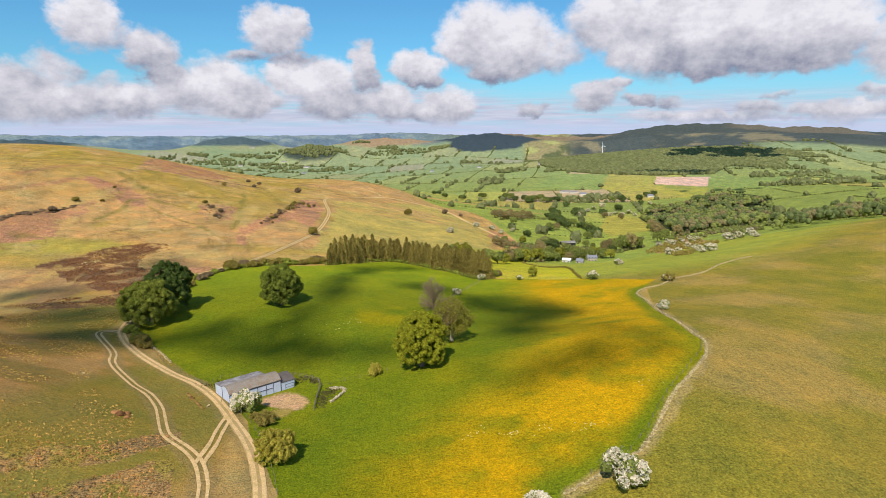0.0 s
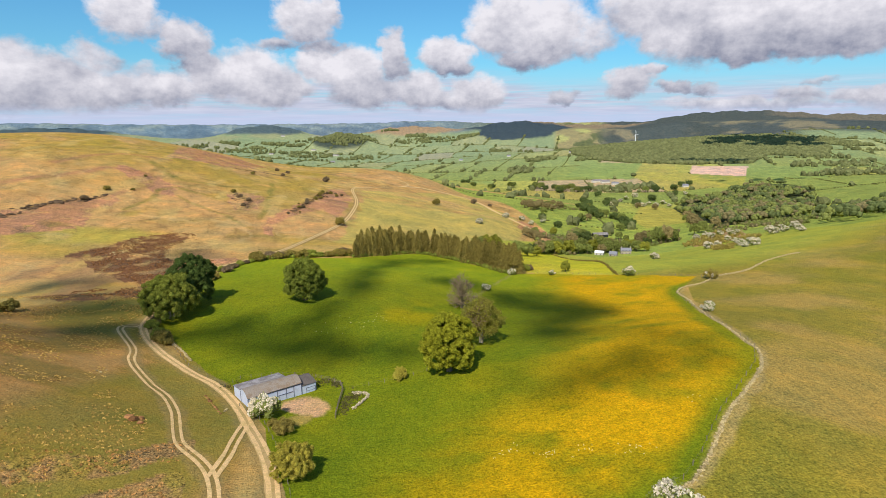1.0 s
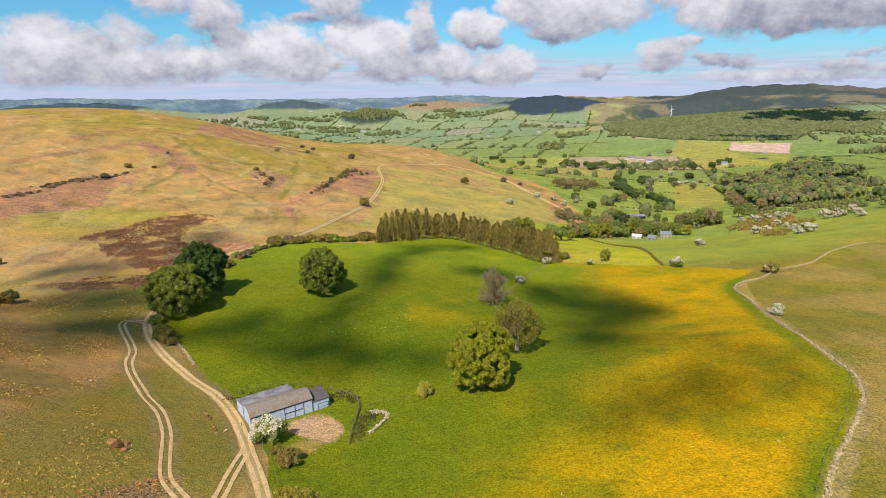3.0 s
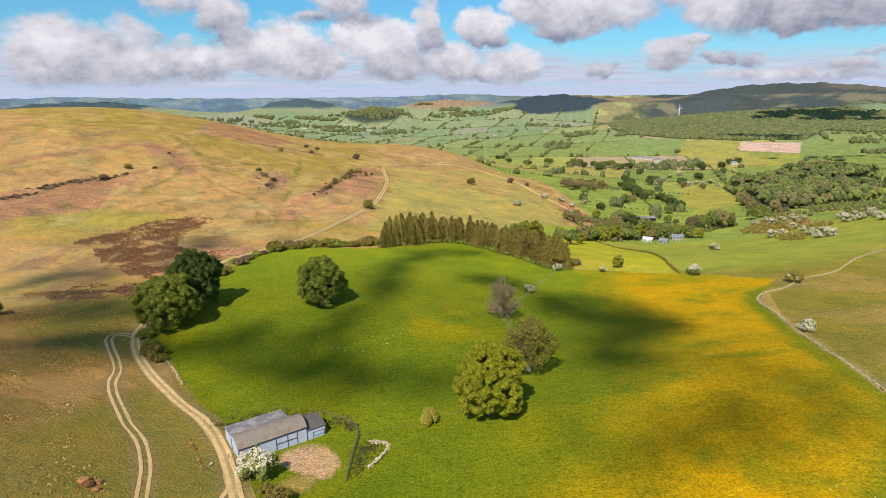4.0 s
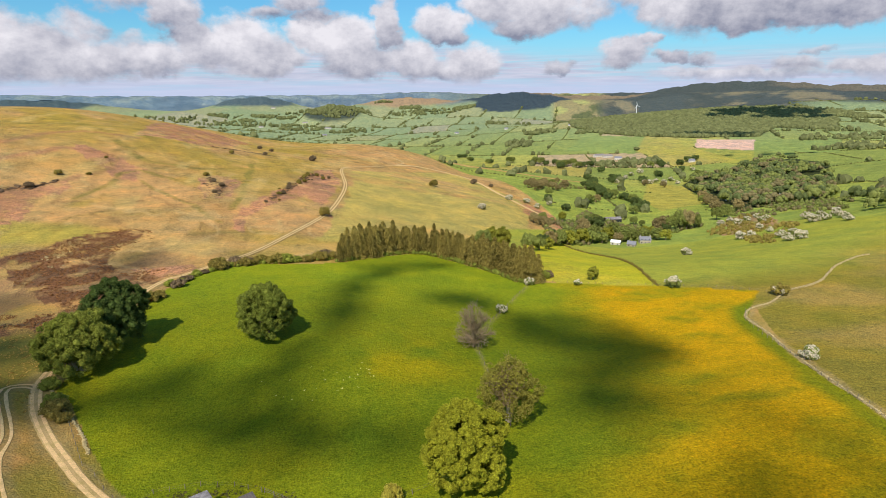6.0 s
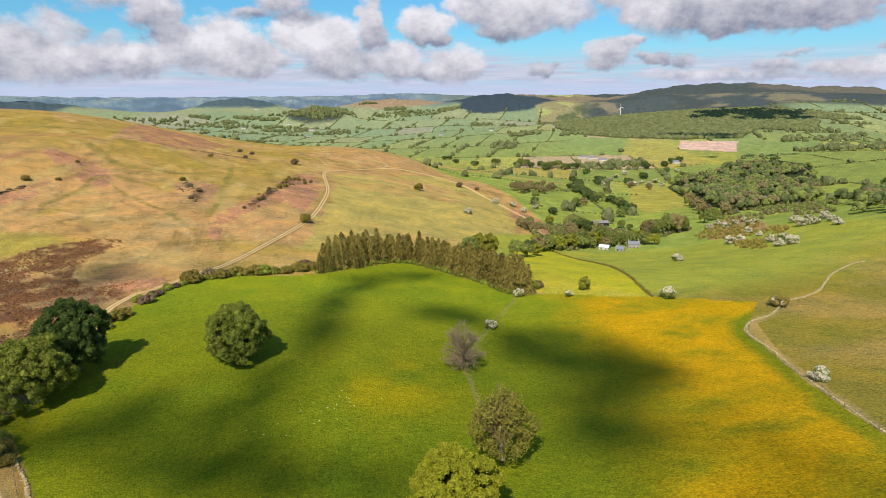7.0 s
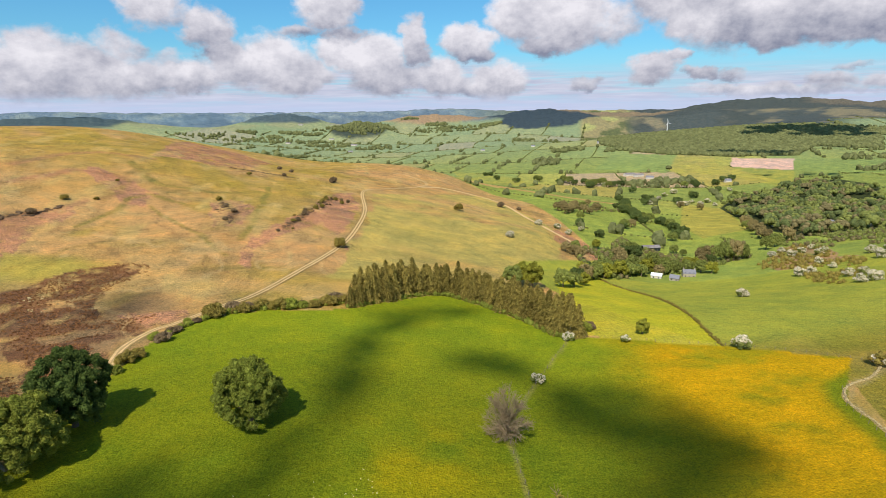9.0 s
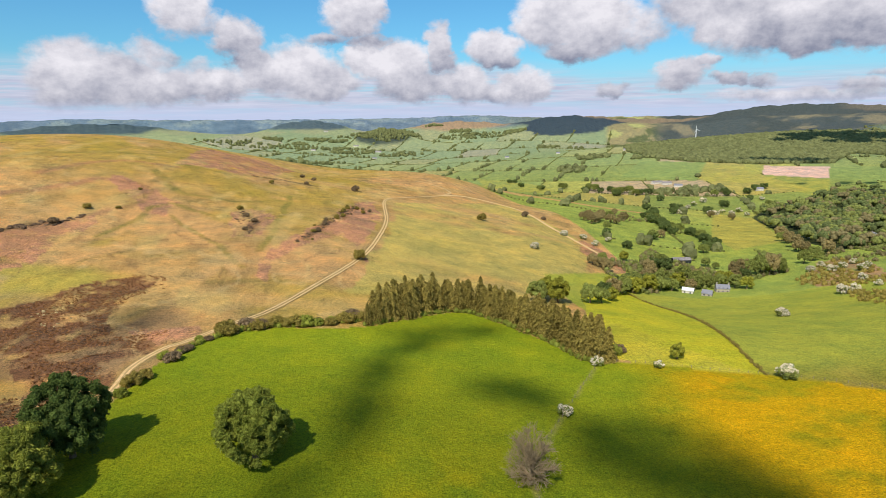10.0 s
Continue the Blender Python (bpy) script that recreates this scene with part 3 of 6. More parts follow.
# ---- materials ----
def material(name, colour, spread=0.25, size=1.0, rough=0.85, bump=0.3, per_thing=0.0, attribute="", fine=None, metal=0.0, second=None, translucent=0.0, island=0.0, grainy=1.0):
    """A surface with grain at two scales, relief, and its colour varied from thing to thing or piece to piece."""
    m = bpy.data.materials.new(name)
    m.use_nodes = True
    N, L = m.node_tree.nodes, m.node_tree.links
    N.clear()
    out, b = N.new("ShaderNodeOutputMaterial"), N.new("ShaderNodeBsdfPrincipled")
    b.inputs["Roughness"].default_value, b.inputs["Metallic"].default_value = rough, metal
    b.inputs["Specular IOR Level"].default_value = 0.06 if rough > 0.68 else 0.35
    geo = N.new("ShaderNodeNewGeometry")
    co = geo.outputs["Position"]
    if attribute:
        base = N.new("ShaderNodeAttribute")
        base.attribute_name = attribute
        ragged = base.outputs["Alpha"]
        base = base.outputs["Color"]
    else:
        base = N.new("ShaderNodeRGB")
        base.outputs[0].default_value = (*colour, 1)
        base = base.outputs[0]

    def noise_node(scale, detail):
        n = N.new("ShaderNodeTexNoise")
        n.inputs["Scale"].default_value, n.inputs["Detail"].default_value, n.inputs["Roughness"].default_value = scale, detail, 0.65
        L.new(co, n.inputs["Vector"])
        return n.outputs["Fac"]

    def maths(op, a, c):
        n = N.new("ShaderNodeMath")
        n.operation = op
        for k, v in enumerate((a, c)):
            if isinstance(v, (int, float)):
                n.inputs[k].default_value = v
            else:
                L.new(v, n.inputs[k])
        return n.outputs[0]
    hue = None
    coarse, grain = noise_node(1 / size, 6), noise_node((1 / size) * 6.5 if fine is None else 1 / fine, 3)
    f = maths("ADD", maths("MULTIPLY", maths("SUBTRACT", coarse, 0.5), spread * 3), maths("MULTIPLY", maths("SUBTRACT", grain, 0.5), spread * 3.2 * grainy))
    if attribute:
        broad, tuft = maths("SUBTRACT", noise_node(0.055, 9), 0.5), maths("SUBTRACT", noise_node(1.1, 5), 0.5)
        f = maths("ADD", f, maths("ADD", maths("MULTIPLY", broad, 1.5), maths("MULTIPLY", tuft, 2.4)))
        # the ragged covers are rougher than the mown or grazed ones
        f = maths("MULTIPLY", f, maths("ADD", maths("MULTIPLY", ragged, 0.9), 0.40))
        hue = maths("ADD", maths("MULTIPLY", broad, 0.6), maths("MULTIPLY", tuft, 0.4))
    if per_thing:
        info = N.new("ShaderNodeObjectInfo")
        f = maths("ADD", f, maths("MULTIPLY", maths("SUBTRACT", info.outputs["Random"], 0.5), per_thing))
    if island:
        f = maths("ADD", f, maths("MULTIPLY", maths("SUBTRACT", geo.outputs["Random Per Island"], 0.5), island))
    gain = maths("MAXIMUM", maths("ADD", f, 1.0), 0.15)
    if second is not None:
        mx = N.new("ShaderNodeMix")
        mx.data_type = "RGBA"
        step = N.new("ShaderNodeMapRange")
        step.inputs[1].default_value, step.inputs[2].default_value = 0.46, 0.60
        L.new(coarse, step.inputs[0])
        L.new(step.outputs[0], mx.inputs[0])
        L.new(base, mx.inputs[6])
        mx.inputs[7].default_value = (*second, 1)
        base = mx.outputs[2]
    mul = N.new("ShaderNodeVectorMath")
    mul.operation = "SCALE"
    L.new(base, mul.inputs[0])
    L.new(gain, mul.inputs["Scale"])
    if hue is not None:
        shift, tint = N.new("ShaderNodeCombineXYZ"), N.new("ShaderNodeVectorMath")
        L.new(maths("ADD", hue, 1.0), shift.inputs[0])
        shift.inputs[1].default_value = 1.0
        L.new(maths("SUBTRACT", 1.0, hue), shift.inputs[2])
        tint.operation = "MULTIPLY"
        L.new(mul.outputs[0], tint.inputs[0])
        L.new(shift.outputs[0], tint.inputs[1])
        mul = tint
    L.new(mul.outputs[0], b.inputs["Base Color"])
    if bump:
        bp = N.new("ShaderNodeBump")
        bp.inputs["Strength"].default_value, bp.inputs["Distance"].default_value = bump, size * 0.25
        L.new(maths("ADD", coarse, maths("MULTIPLY", grain, 0.6)), bp.inputs["Height"])
        L.new(bp.outputs[0], b.inputs["Normal"])
    if translucent:
        tr, ms = N.new("ShaderNodeBsdfTranslucent"), N.new("ShaderNodeMixShader")
        L.new(mul.outputs[0], tr.inputs[0])
        ms.inputs[0].default_value = translucent
        L.new(b.outputs[0], ms.inputs[1])
        L.new(tr.outputs[0], ms.inputs[2])
        L.new(ms.outputs[0], out.inputs[0])
    else:
        L.new(b.outputs[0], out.inputs[0])
    return m


M_GROUND = material("turf", (0, 0, 0), 0.34, 3.0, 0.95, 1.0, attribute="cover", fine=0.42, grainy=4.0)
M_TRACK = material("pale_wheel_rut", (0.720, 0.475, 0.225), 0.3, 2.0, 0.95, 0.5, second=(0.50, 0.34, 0.14))
M_TRACK_PALE = material("pale_dusty_track", (0.64, 0.44, 0.20), 0.25, 2.0, 0.95, 0.4)
M_EARTH = material("beaten_earth", (0.47, 0.315, 0.140), 0.25, 1.5, 0.95, 0.5, second=(0.33, 0.235, 0.085))
M_BANK = material("trodden_bank", (0.40, 0.285, 0.115), 0.25, 1.5, 0.95, 0.5, second=(0.29, 0.22, 0.075))
M_STONE = material("fieldstone", (0.430, 0.335, 0.165), 0.3, 0.8, 0.9, 0.4, island=0.7)
M_PALE_STONE = material("bleached_stone", (0.500, 0.410, 0.270), 0.3, 0.8, 0.9, 0.4, island=0.7)
M_WOOD = material("weathered_wood", (0.20, 0.16, 0.115), 0.25, 0.5, 0.9, 0.3, per_thing=0.3)
M_BARK = material("bark", (0.17, 0.125, 0.085), 0.3, 0.6, 0.95, 0.5)
M_BARK_PALE = material("pale_bark", (0.40, 0.33, 0.23), 0.3, 0.6, 0.95, 0.5)
M_TWIG = material("twigs", (0.26, 0.190, 0.085), 0.3, 0.6, 0.95, 0.3)
M_TREE_MID = material("valley_leaves", (0.215, 0.240, 0.058), 0.3, 2.5, 0.75, 0, per_thing=0.4, translucent=0.2, island=0.6)
M_TREE_DARK = material("valley_dark_leaves", (0.115, 0.149, 0.043), 0.3, 2.5, 0.75, 0, per_thing=0.4, translucent=0.2, island=0.6)
M_TREE_LIME = material("valley_fresh_leaves", (0.299, 0.293, 0.040), 0.3, 2.5, 0.75, 0, per_thing=0.4, translucent=0.25, island=0.6)
M_TREE_BUD = material("valley_opening_leaves", (0.282, 0.222, 0.090), 0.3, 2.5, 0.8, 0, per_thing=0.4, translucent=0.2, island=0.6)
M_THORN = material("thorn_leaves", (0.190, 0.135, 0.075), 0.3, 1.2, 0.8, 0, per_thing=0.4, translucent=0.1, island=0.6)
M_TWIG_BROWN = material("brown_twigs", (0.280, 0.210, 0.125), 0.3, 0.6, 0.95, 0.3)
M_LEAF_OAK = material("oak_leaves", (0.200, 0.225, 0.036), 0.3, 2.2, 0.7, 0, per_thing=0.35, translucent=0.25, island=0.5)
M_LEAF_DARK = material("dark_leaves", (0.092, 0.130, 0.030), 0.3, 2.2, 0.7, 0, per_thing=0.3, translucent=0.2, island=0.5)
M_LEAF_LIME = material("fresh_leaves", (0.360, 0.355, 0.028), 0.3, 2.2, 0.7, 0, per_thing=0.3, translucent=0.3, island=0.5)
M_LEAF_ASH = material("ash_leaves", (0.250, 0.270, 0.043), 0.3, 2.2, 0.7, 0, per_thing=0.2, translucent=0.25, island=0.5)
M_LEAF_GOLD = material("golden_leaves", (0.420, 0.355, 0.055), 0.3, 1.2, 0.7, 0, per_thing=0.2, translucent=0.25, island=0.5)
M_LEAF_THIN = material("thin_leaves", (0.270, 0.240, 0.042), 0.3, 1.4, 0.75, 0, translucent=0.3, island=0.5)
M_LEAF_BUD = material("opening_leaves", (0.280, 0.221, 0.052), 0.3, 2.2, 0.75, 0, per_thing=0.3, translucent=0.25, island=0.5)
M_BLOSSOM = material("blossom", (0.74, 0.66, 0.50), 0.2, 0.8, 0.8, 0, per_thing=0.25, translucent=0.2, island=0.5)
M_NEEDLE = material("spruce_needles", (0.259, 0.203, 0.050), 0.3, 1.8, 0.8, 0, per_thing=0.5, translucent=0.15, island=0.8)
M_FAR_LEAF = material("far_woodland", (0.138, 0.146, 0.056), 0.30, 9.0, 0.85, 0.6, island=0.5, fine=1.6)
M_WOOD_MID = material("wood_crowns", (0.200, 0.220, 0.058), 0.3, 16.0, 0.8, 0, translucent=0.15, island=0.3)
M_WOOD_DARK = material("dark_wood_crowns", (0.125, 0.150, 0.050), 0.3, 16.0, 0.8, 0, translucent=0.15, island=0.3)
M_WOOD_BROWN = material("brown_wood_crowns", (0.205, 0.172, 0.075), 0.3, 16.0, 0.8, 0, translucent=0.15, island=0.3)
M_HEDGE = material("hedge_leaves", (0.125, 0.130, 0.036), 0.35, 4.0, 0.85, 0.5, island=0.8, fine=0.9)

# ---- ground ----


def build_ground():
    cx, cy = 0.0, 20.0
    ang = np.radians(np.concatenate([np.linspace(-180, -52, 52, endpoint=False), np.linspace(-52, -44, 16, endpoint=False), np.linspace(-44, 48, 800), np.linspace(48, 56, 17)[1:], np.linspace(56, 180, 50, endpoint=False)[1:]]))
    rad = np.concatenate([[0.02, 8, 24, 45], np.exp(np.linspace(math.log(62), math.log(4900), 520))])
    A, R = np.meshgrid(ang, rad)
    x, y = (cx + R * np.sin(A)).ravel(), (cy + R * np.cos(A)).ravel()
    z = land(x, y)
    verts = np.stack([x, y, z], 1)
    na, nr = len(ang), len(rad)
    i, j = np.meshgrid(np.arange(nr - 1), np.arange(na), indexing="ij")
    k = (j + 1) % na
    faces = np.stack([i * na + j, i * na + k, (i + 1) * na + k, (i + 1) * na + j], -1).reshape(-1, 4)[:, ::-1]
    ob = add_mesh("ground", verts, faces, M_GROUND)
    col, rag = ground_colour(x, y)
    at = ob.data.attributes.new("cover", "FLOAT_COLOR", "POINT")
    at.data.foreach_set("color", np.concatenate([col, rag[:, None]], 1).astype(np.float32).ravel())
    tagged(ob, "rolling grassland, moor and hedged valley fields", "ground", kind="structure")


build_ground()


def ribbon(name, line, offsets, lift, mat, label, wander=0.15, seed=0):
    """A strip of beaten earth laid on the land, with ruts; offsets: cross profile (sideways, up)."""
    pts = np.array(smooth(line, 1.0))
    d = np.gradient(pts, axis=0)
    d /= np.linalg.norm(d, axis=1)[:, None] + 1e-9
    side = np.stack([d[:, 1], -d[:, 0]], 1)
    n, m = len(pts), len(offsets)
    s = np.arange(n, dtype=float)
    verts = np.zeros((n, m, 3))
    for k, (o, up) in enumerate(offsets):
        w = o + wander * 4 * (fbm(s, s * 0 + 9.1 * k, 5, seed + k) - 0.5)
        p = pts + side * w[:, None]
        verts[:, k, :2] = p
        verts[:, k, 2] = land(p[:, 0], p[:, 1]) + lift + up
    i, j = np.meshgrid(np.arange(n - 1), np.arange(m - 1), indexing="ij")
    f = np.stack([i * m + j, i * m + j + 1, (i + 1) * m + j + 1, (i + 1) * m + j], -1).reshape(-1, 4)
    return tagged(add_mesh(name, verts.reshape(-1, 3), f, mat), label, "track", kind="structure")


def build_tracks():
    near = [p for p in TRACK if p[1] < 350]
    far = [p for p in TRACK if p[1] > 330]
    ribbon("track", near, [(-1.45, -0.05), (-1.1, 0.04), (-0.4, 0.06), (0.4, 0.06), (1.1, 0.04), (1.45, -0.05)], 0.09, M_EARTH, "stony brown farm track worn by wheels", seed=1)
    for o in (-0.8, 0.8):
        ribbon("track_rut", near, [(o - 0.42, -0.01), (o, 0.02), (o + 0.42, -0.01)], 0.17, M_TRACK, "pale wheel rut of the farm track", 0.12, seed=6)
    for o in (-1.0, 1.0):
        ribbon("track_far", far, [(o - 0.6, 0), (o, 0.03), (o + 0.6, 0)], 0.32, M_TRACK_PALE, "pale wheel rut of a track over the moor", seed=2)
        ribbon("spur_track", SPUR, [(o * 0.8 - 0.35, 0), (o * 0.8, 0.03), (o * 0.8 + 0.35, 0)], 0.10, M_TRACK, "pale wheel rut looping off the farm track", 0.1, seed=3)
        ribbon("link_track", LINK, [(o * 0.8 - 0.45, 0), (o * 0.8, 0.03), (o * 0.8 + 0.45, 0)], 0.13, M_TRACK, "pale wheel rut joining two tracks", 0.1, seed=4)
    ribbon("hill_track", HILL_TRACK, [(-2.1, -0.3), (-1.9, 0), (0, 0.05), (1.9, 0), (2.1, -0.3)], 0.6, M_TRACK_PALE, "pale track slanting down the hillside", seed=5)
    ribbon("wall_foot", [p for p in WALL if p[1] > 70], [(-0.3, -0.08), (-0.05, 0.02), (0.15, 0.02), (0.5, -0.10)], 0.07, M_BANK, "strip of bare pale earth along the tumbled wall", 0.45, seed=8)


build_tracks()

# ---- vegetation ----
ICO0 = bmesh.new()
bmesh.ops.create_icosphere(ICO0, subdivisions=1, radius=1)
ICO_A = (np.array([v.co[:] for v in ICO0.verts]), np.array([[v.index for v in f.verts] for f in ICO0.faces]))
ICO0.free()
ICO1 = bmesh.new()
bmesh.ops.create_icosphere(ICO1, subdivisions=2, radius=1)
ICO_B = (np.array([v.co[:] for v in ICO1.verts]), np.array([[v.index for v in f.verts] for f in ICO1.faces]))
ICO1.free()


def zat(x, y):
    return float(land(np.array([x]), np.array([y]))[0])


def join(pieces):
    """Joins (verts, faces) arrays of one face size."""
    vs, fs, n = [], [], 0
    for v, f in pieces:
        vs.append(v)
        fs.append(f + n)
        n += len(v)
    return np.concatenate(vs), np.concatenate(fs)


def tube(points, radii, sides=6):
    """A tapered tube of quads through points."""
    p, n = np.array(points, float), len(points)
    d = np.gradient(p, axis=0)
    d /= np.linalg.norm(d, axis=1)[:, None] + 1e-9
    ref = np.where(np.abs(d[:, 2:3]) > 0.9, [[1.0, 0, 0]], [[0, 0, 1.0]])
    a = np.cross(d, ref)
    a /= np.linalg.norm(a, axis=1)[:, None] + 1e-9
    b = np.cross(d, a)
    t = np.arange(sides) * 2 * math.pi / sides
    ring = a[:, None] * np.cos(t)[None, :, None] + b[:, None] * np.sin(t)[None, :, None]
    v = (p[:, None] + ring * np.array(radii)[:, None, None]).reshape(-1, 3)
    i, j = np.meshgrid(np.arange(n - 1), np.arange(sides), indexing="ij")
    k = (j + 1) % sides
    return v, np.stack([i * sides + j, i * sides + k, (i + 1) * sides + k, (i + 1) * sides + j], -1).reshape(-1, 4)


def leaf_cards(rng, pos, nrm, size, aspect=0.6):
    """One small pointed leaf spray (a bent diamond) at each position."""
    n = len(pos)
    nrm = nrm / (np.linalg.norm(nrm, axis=1)[:, None] + 1e-9)
    t = np.cross(nrm, rng.normal(size=(n, 3)))
    t /= np.linalg.norm(t, axis=1)[:, None] + 1e-9
    b = np.cross(nrm, t)
    s = (size * rng.uniform(0.6, 1.35, n))[:, None]
    droop = nrm * s * 0.22
    v = np.stack([pos + t * s - droop, pos + b * s * aspect + droop, pos - t * s - droop, pos - b * s * aspect + droop], 1).reshape(-1, 3)
    i = np.arange(n)[:, None] * 4
    return v, np.concatenate([i, i + 1, i + 2, i + 3], 1)


def crown_arrays(rng, lobes, per, size, aspect=0.6, core=0.78, up=0.25, ruffle=0.55):
    """A crown of leafy lobes: lobes is an (n, 4) array of centres and radii."""
    lobes = np.asarray(lobes, float)
    n = len(lobes)
    d = rng.normal(size=(n * per, 3))
    d[:, 2] += up
    d /= np.linalg.norm(d, axis=1)[:, None]
    c = np.repeat(lobes, per, axis=0)
    pos = c[:, :3] + d * c[:, 3:] * rng.uniform(0.72, 1.06, (n * per, 1))
    v, f = leaf_cards(rng, pos, d + ruffle * rng.normal(size=d.shape), size, aspect)
    if core:
        cv = (ICO_A[0][None] * lobes[:, None, 3:] * core * rng.uniform(0.85, 1.1, (n, len(ICO_A[0]), 1)) + lobes[:, None, :3]).reshape(-1, 3)
        cf = (ICO_A[1][None] + np.arange(n)[:, None, None] * len(ICO_A[0])).reshape(-1, 3)
        cf = np.concatenate([cf, cf[:, 2:3]], 1)
        return v, f, cv, cf
    return v, f, None, None


def crown_part(rng, lobes, per, size, mat, parent, name="crown", label="", **kw):
    v, f, cv, cf = crown_arrays(rng, lobes, per, size, **kw)
    tri = np.concatenate([f[:, [0, 1, 2]], f[:, [0, 2, 3]]])
    if cv is not None:
        tri = np.concatenate([tri, cf[:, :3] + len(v)])
        v = np.concatenate([v, cv])
    ob = add_mesh(name, v, tri, mat, parent, smooth_faces=False)
    return tagged(ob, label) if label else ob


def dome_lobes(rng, n, rx, rz, base, radius, spread=0.35, lean=(0, 0), fill=0.25):
    """Lobes set over a dome-shaped crown from height base to base + 2 rz."""
    d = rng.normal(size=(n, 3))
    d[:, 2] = np.abs(d[:, 2]) * 1.1 - 0.55
    d /= np.linalg.norm(d, axis=1)[:, None]
    r = np.where(rng.uniform(size=n) < fill, rng.uniform(0.3, 0.8, n), rng.uniform(0.84, 1.0, n))
    p = d * r[:, None] * np.array([rx, rx, rz])
    p[:, 0] += lean[0] * p[:, 2]
    p[:, 1] += lean[1] * p[:, 2]
    p[:, 2] += base + rz * 0.75
    return np.concatenate([p, (radius * rng.uniform(1 - spread, 1 + spread, n))[:, None]], 1)


def shell_lobes(rng, n, rx, rz, base, radius, spread=0.25, droop=0.0, lean=(0, 0)):
    """Evenly spaced heads of leaf over a dome, with gaps between them, round an inner mass."""
    k = np.arange(n) + 0.5
    cz = 1 - 1.62 * k / n
    a = k * 2.39996 + rng.uniform(-0.25, 0.25, n)
    sr = np.sqrt(np.maximum(0, 1 - cz * cz))
    d = np.stack([np.cos(a) * sr, np.sin(a) * sr, cz], 1)
    swell = 1 + 0.16 * np.sin(3 * a + 4 * cz + rng.uniform(0, 6)) * sr + rng.uniform(-0.11, 0.06, n)
    p = d * swell[:, None] * np.array([rx, rx, rz])
    p[:, 2] -= droop * sr ** 4 * rz
    r = radius * rng.uniform(1 - spread, 1 + spread, n)
    q = rng.normal(size=(n // 3, 3))
    q *= (rng.uniform(0.3, 0.66, n // 3) / np.linalg.norm(q, axis=1))[:, None] * np.array([rx, rx, rz])
    p, r = np.concatenate([p, q]), np.concatenate([r, np.full(n // 3, rx * 0.27)])
    p[:, 0] += lean[0] * p[:, 2]
    p[:, 1] += lean[1] * p[:, 2]
    p[:, 2] += base + rz * 0.72
    return np.concatenate([p, r[:, None]], 1)


def trunk_part(rng, height, radius, limbs, reach, mat, parent, fork=0.35, sides=7):
    """A tapered trunk that forks into limbs."""
    pts = [(0, 0, -0.6), (0, 0, 0.2), (rng.normal() * 0.15, rng.normal() * 0.15, height * 0.35), (rng.normal() * 0.4, rng.normal() * 0.4, height * 0.8)]
    pieces = [tube(pts, [radius * 1.5, radius * 1.15, radius * 0.85, radius * 0.35], sides)]
    for k in range(limbs):
        a = 2 * math.pi * (k + rng.uniform(-0.3, 0.3)) / limbs
        z0 = height * (fork + 0.35 * rng.uniform())
        r = reach * rng.uniform(0.6, 1.0)
        e = np.array((math.cos(a) * r, math.sin(a) * r, z0 + height * rng.uniform(0.2, 0.42)))
        m = np.array((math.cos(a) * r * 0.45, math.sin(a) * r * 0.45, z0 + (e[2] - z0) * 0.6))
        pieces.append(tube([(0, 0, z0), m, e], [radius * 0.5, radius * 0.3, radius * 0.08], 5))
    v, f = join(pieces)
    return add_mesh("trunk", v, f, mat, parent)


def thing(name, x, y, z=None, turn=0.0, scale=1.0):
    ob = new(name)
    ob.empty_display_size = 0.5
    ob.matrix_world = pose(x, y, zat(x, y) if z is None else z, 0, 0, turn) @ Matrix.Scale(scale, 4)
    return ob


def put_copy(ob, x, y, turn=0.0, scale=1.0, sink=0.0, label="", tall=1.0):
    c = copy_thing(ob, pose(x, y, zat(x, y) - sink, 0, 0, turn))
    c.scale = (scale, scale, scale * tall)
    return tagged(c, label) if label else c


def branch_arrays(rng, height, spread, levels, radius, kids=5, droop=0.0, start=0.25):
    """Bare branching wood as tapered prisms."""
    pieces = []

    def grow(p, d, length, r, level):
        q = p + d * length
        mid = p + d * length * 0.5 + rng.normal(size=3) * length * 0.07
        pieces.append(tube([p, mid, q], [r, r * 0.8, r * 0.5], 6 if level == 0 else 4 if level < 3 else 3))
        if level >= levels:
            return
        for _ in range(kids + (1 if level == 0 else 0)):
            s = rng.uniform(start if level == 0 else 0.3, 1.0)
            base = p + d * length * s
            side = rng.normal(size=3)
            side -= d * (side @ d)
            side /= np.linalg.norm(side)
            nd = d * rng.uniform(0.35, 0.9) + side * rng.uniform(0.6, 1.0) * spread + np.array((0, 0, 0.22 - droop))
            grow(base, nd / np.linalg.norm(nd), length * rng.uniform(0.5, 0.72), max(r * 0.55, 0.06), level + 1)
    grow(np.array((0.0, 0, -0.4)), np.array((0.0, 0, 1.0)), height * 0.55, radius, 0)
    return join(pieces)


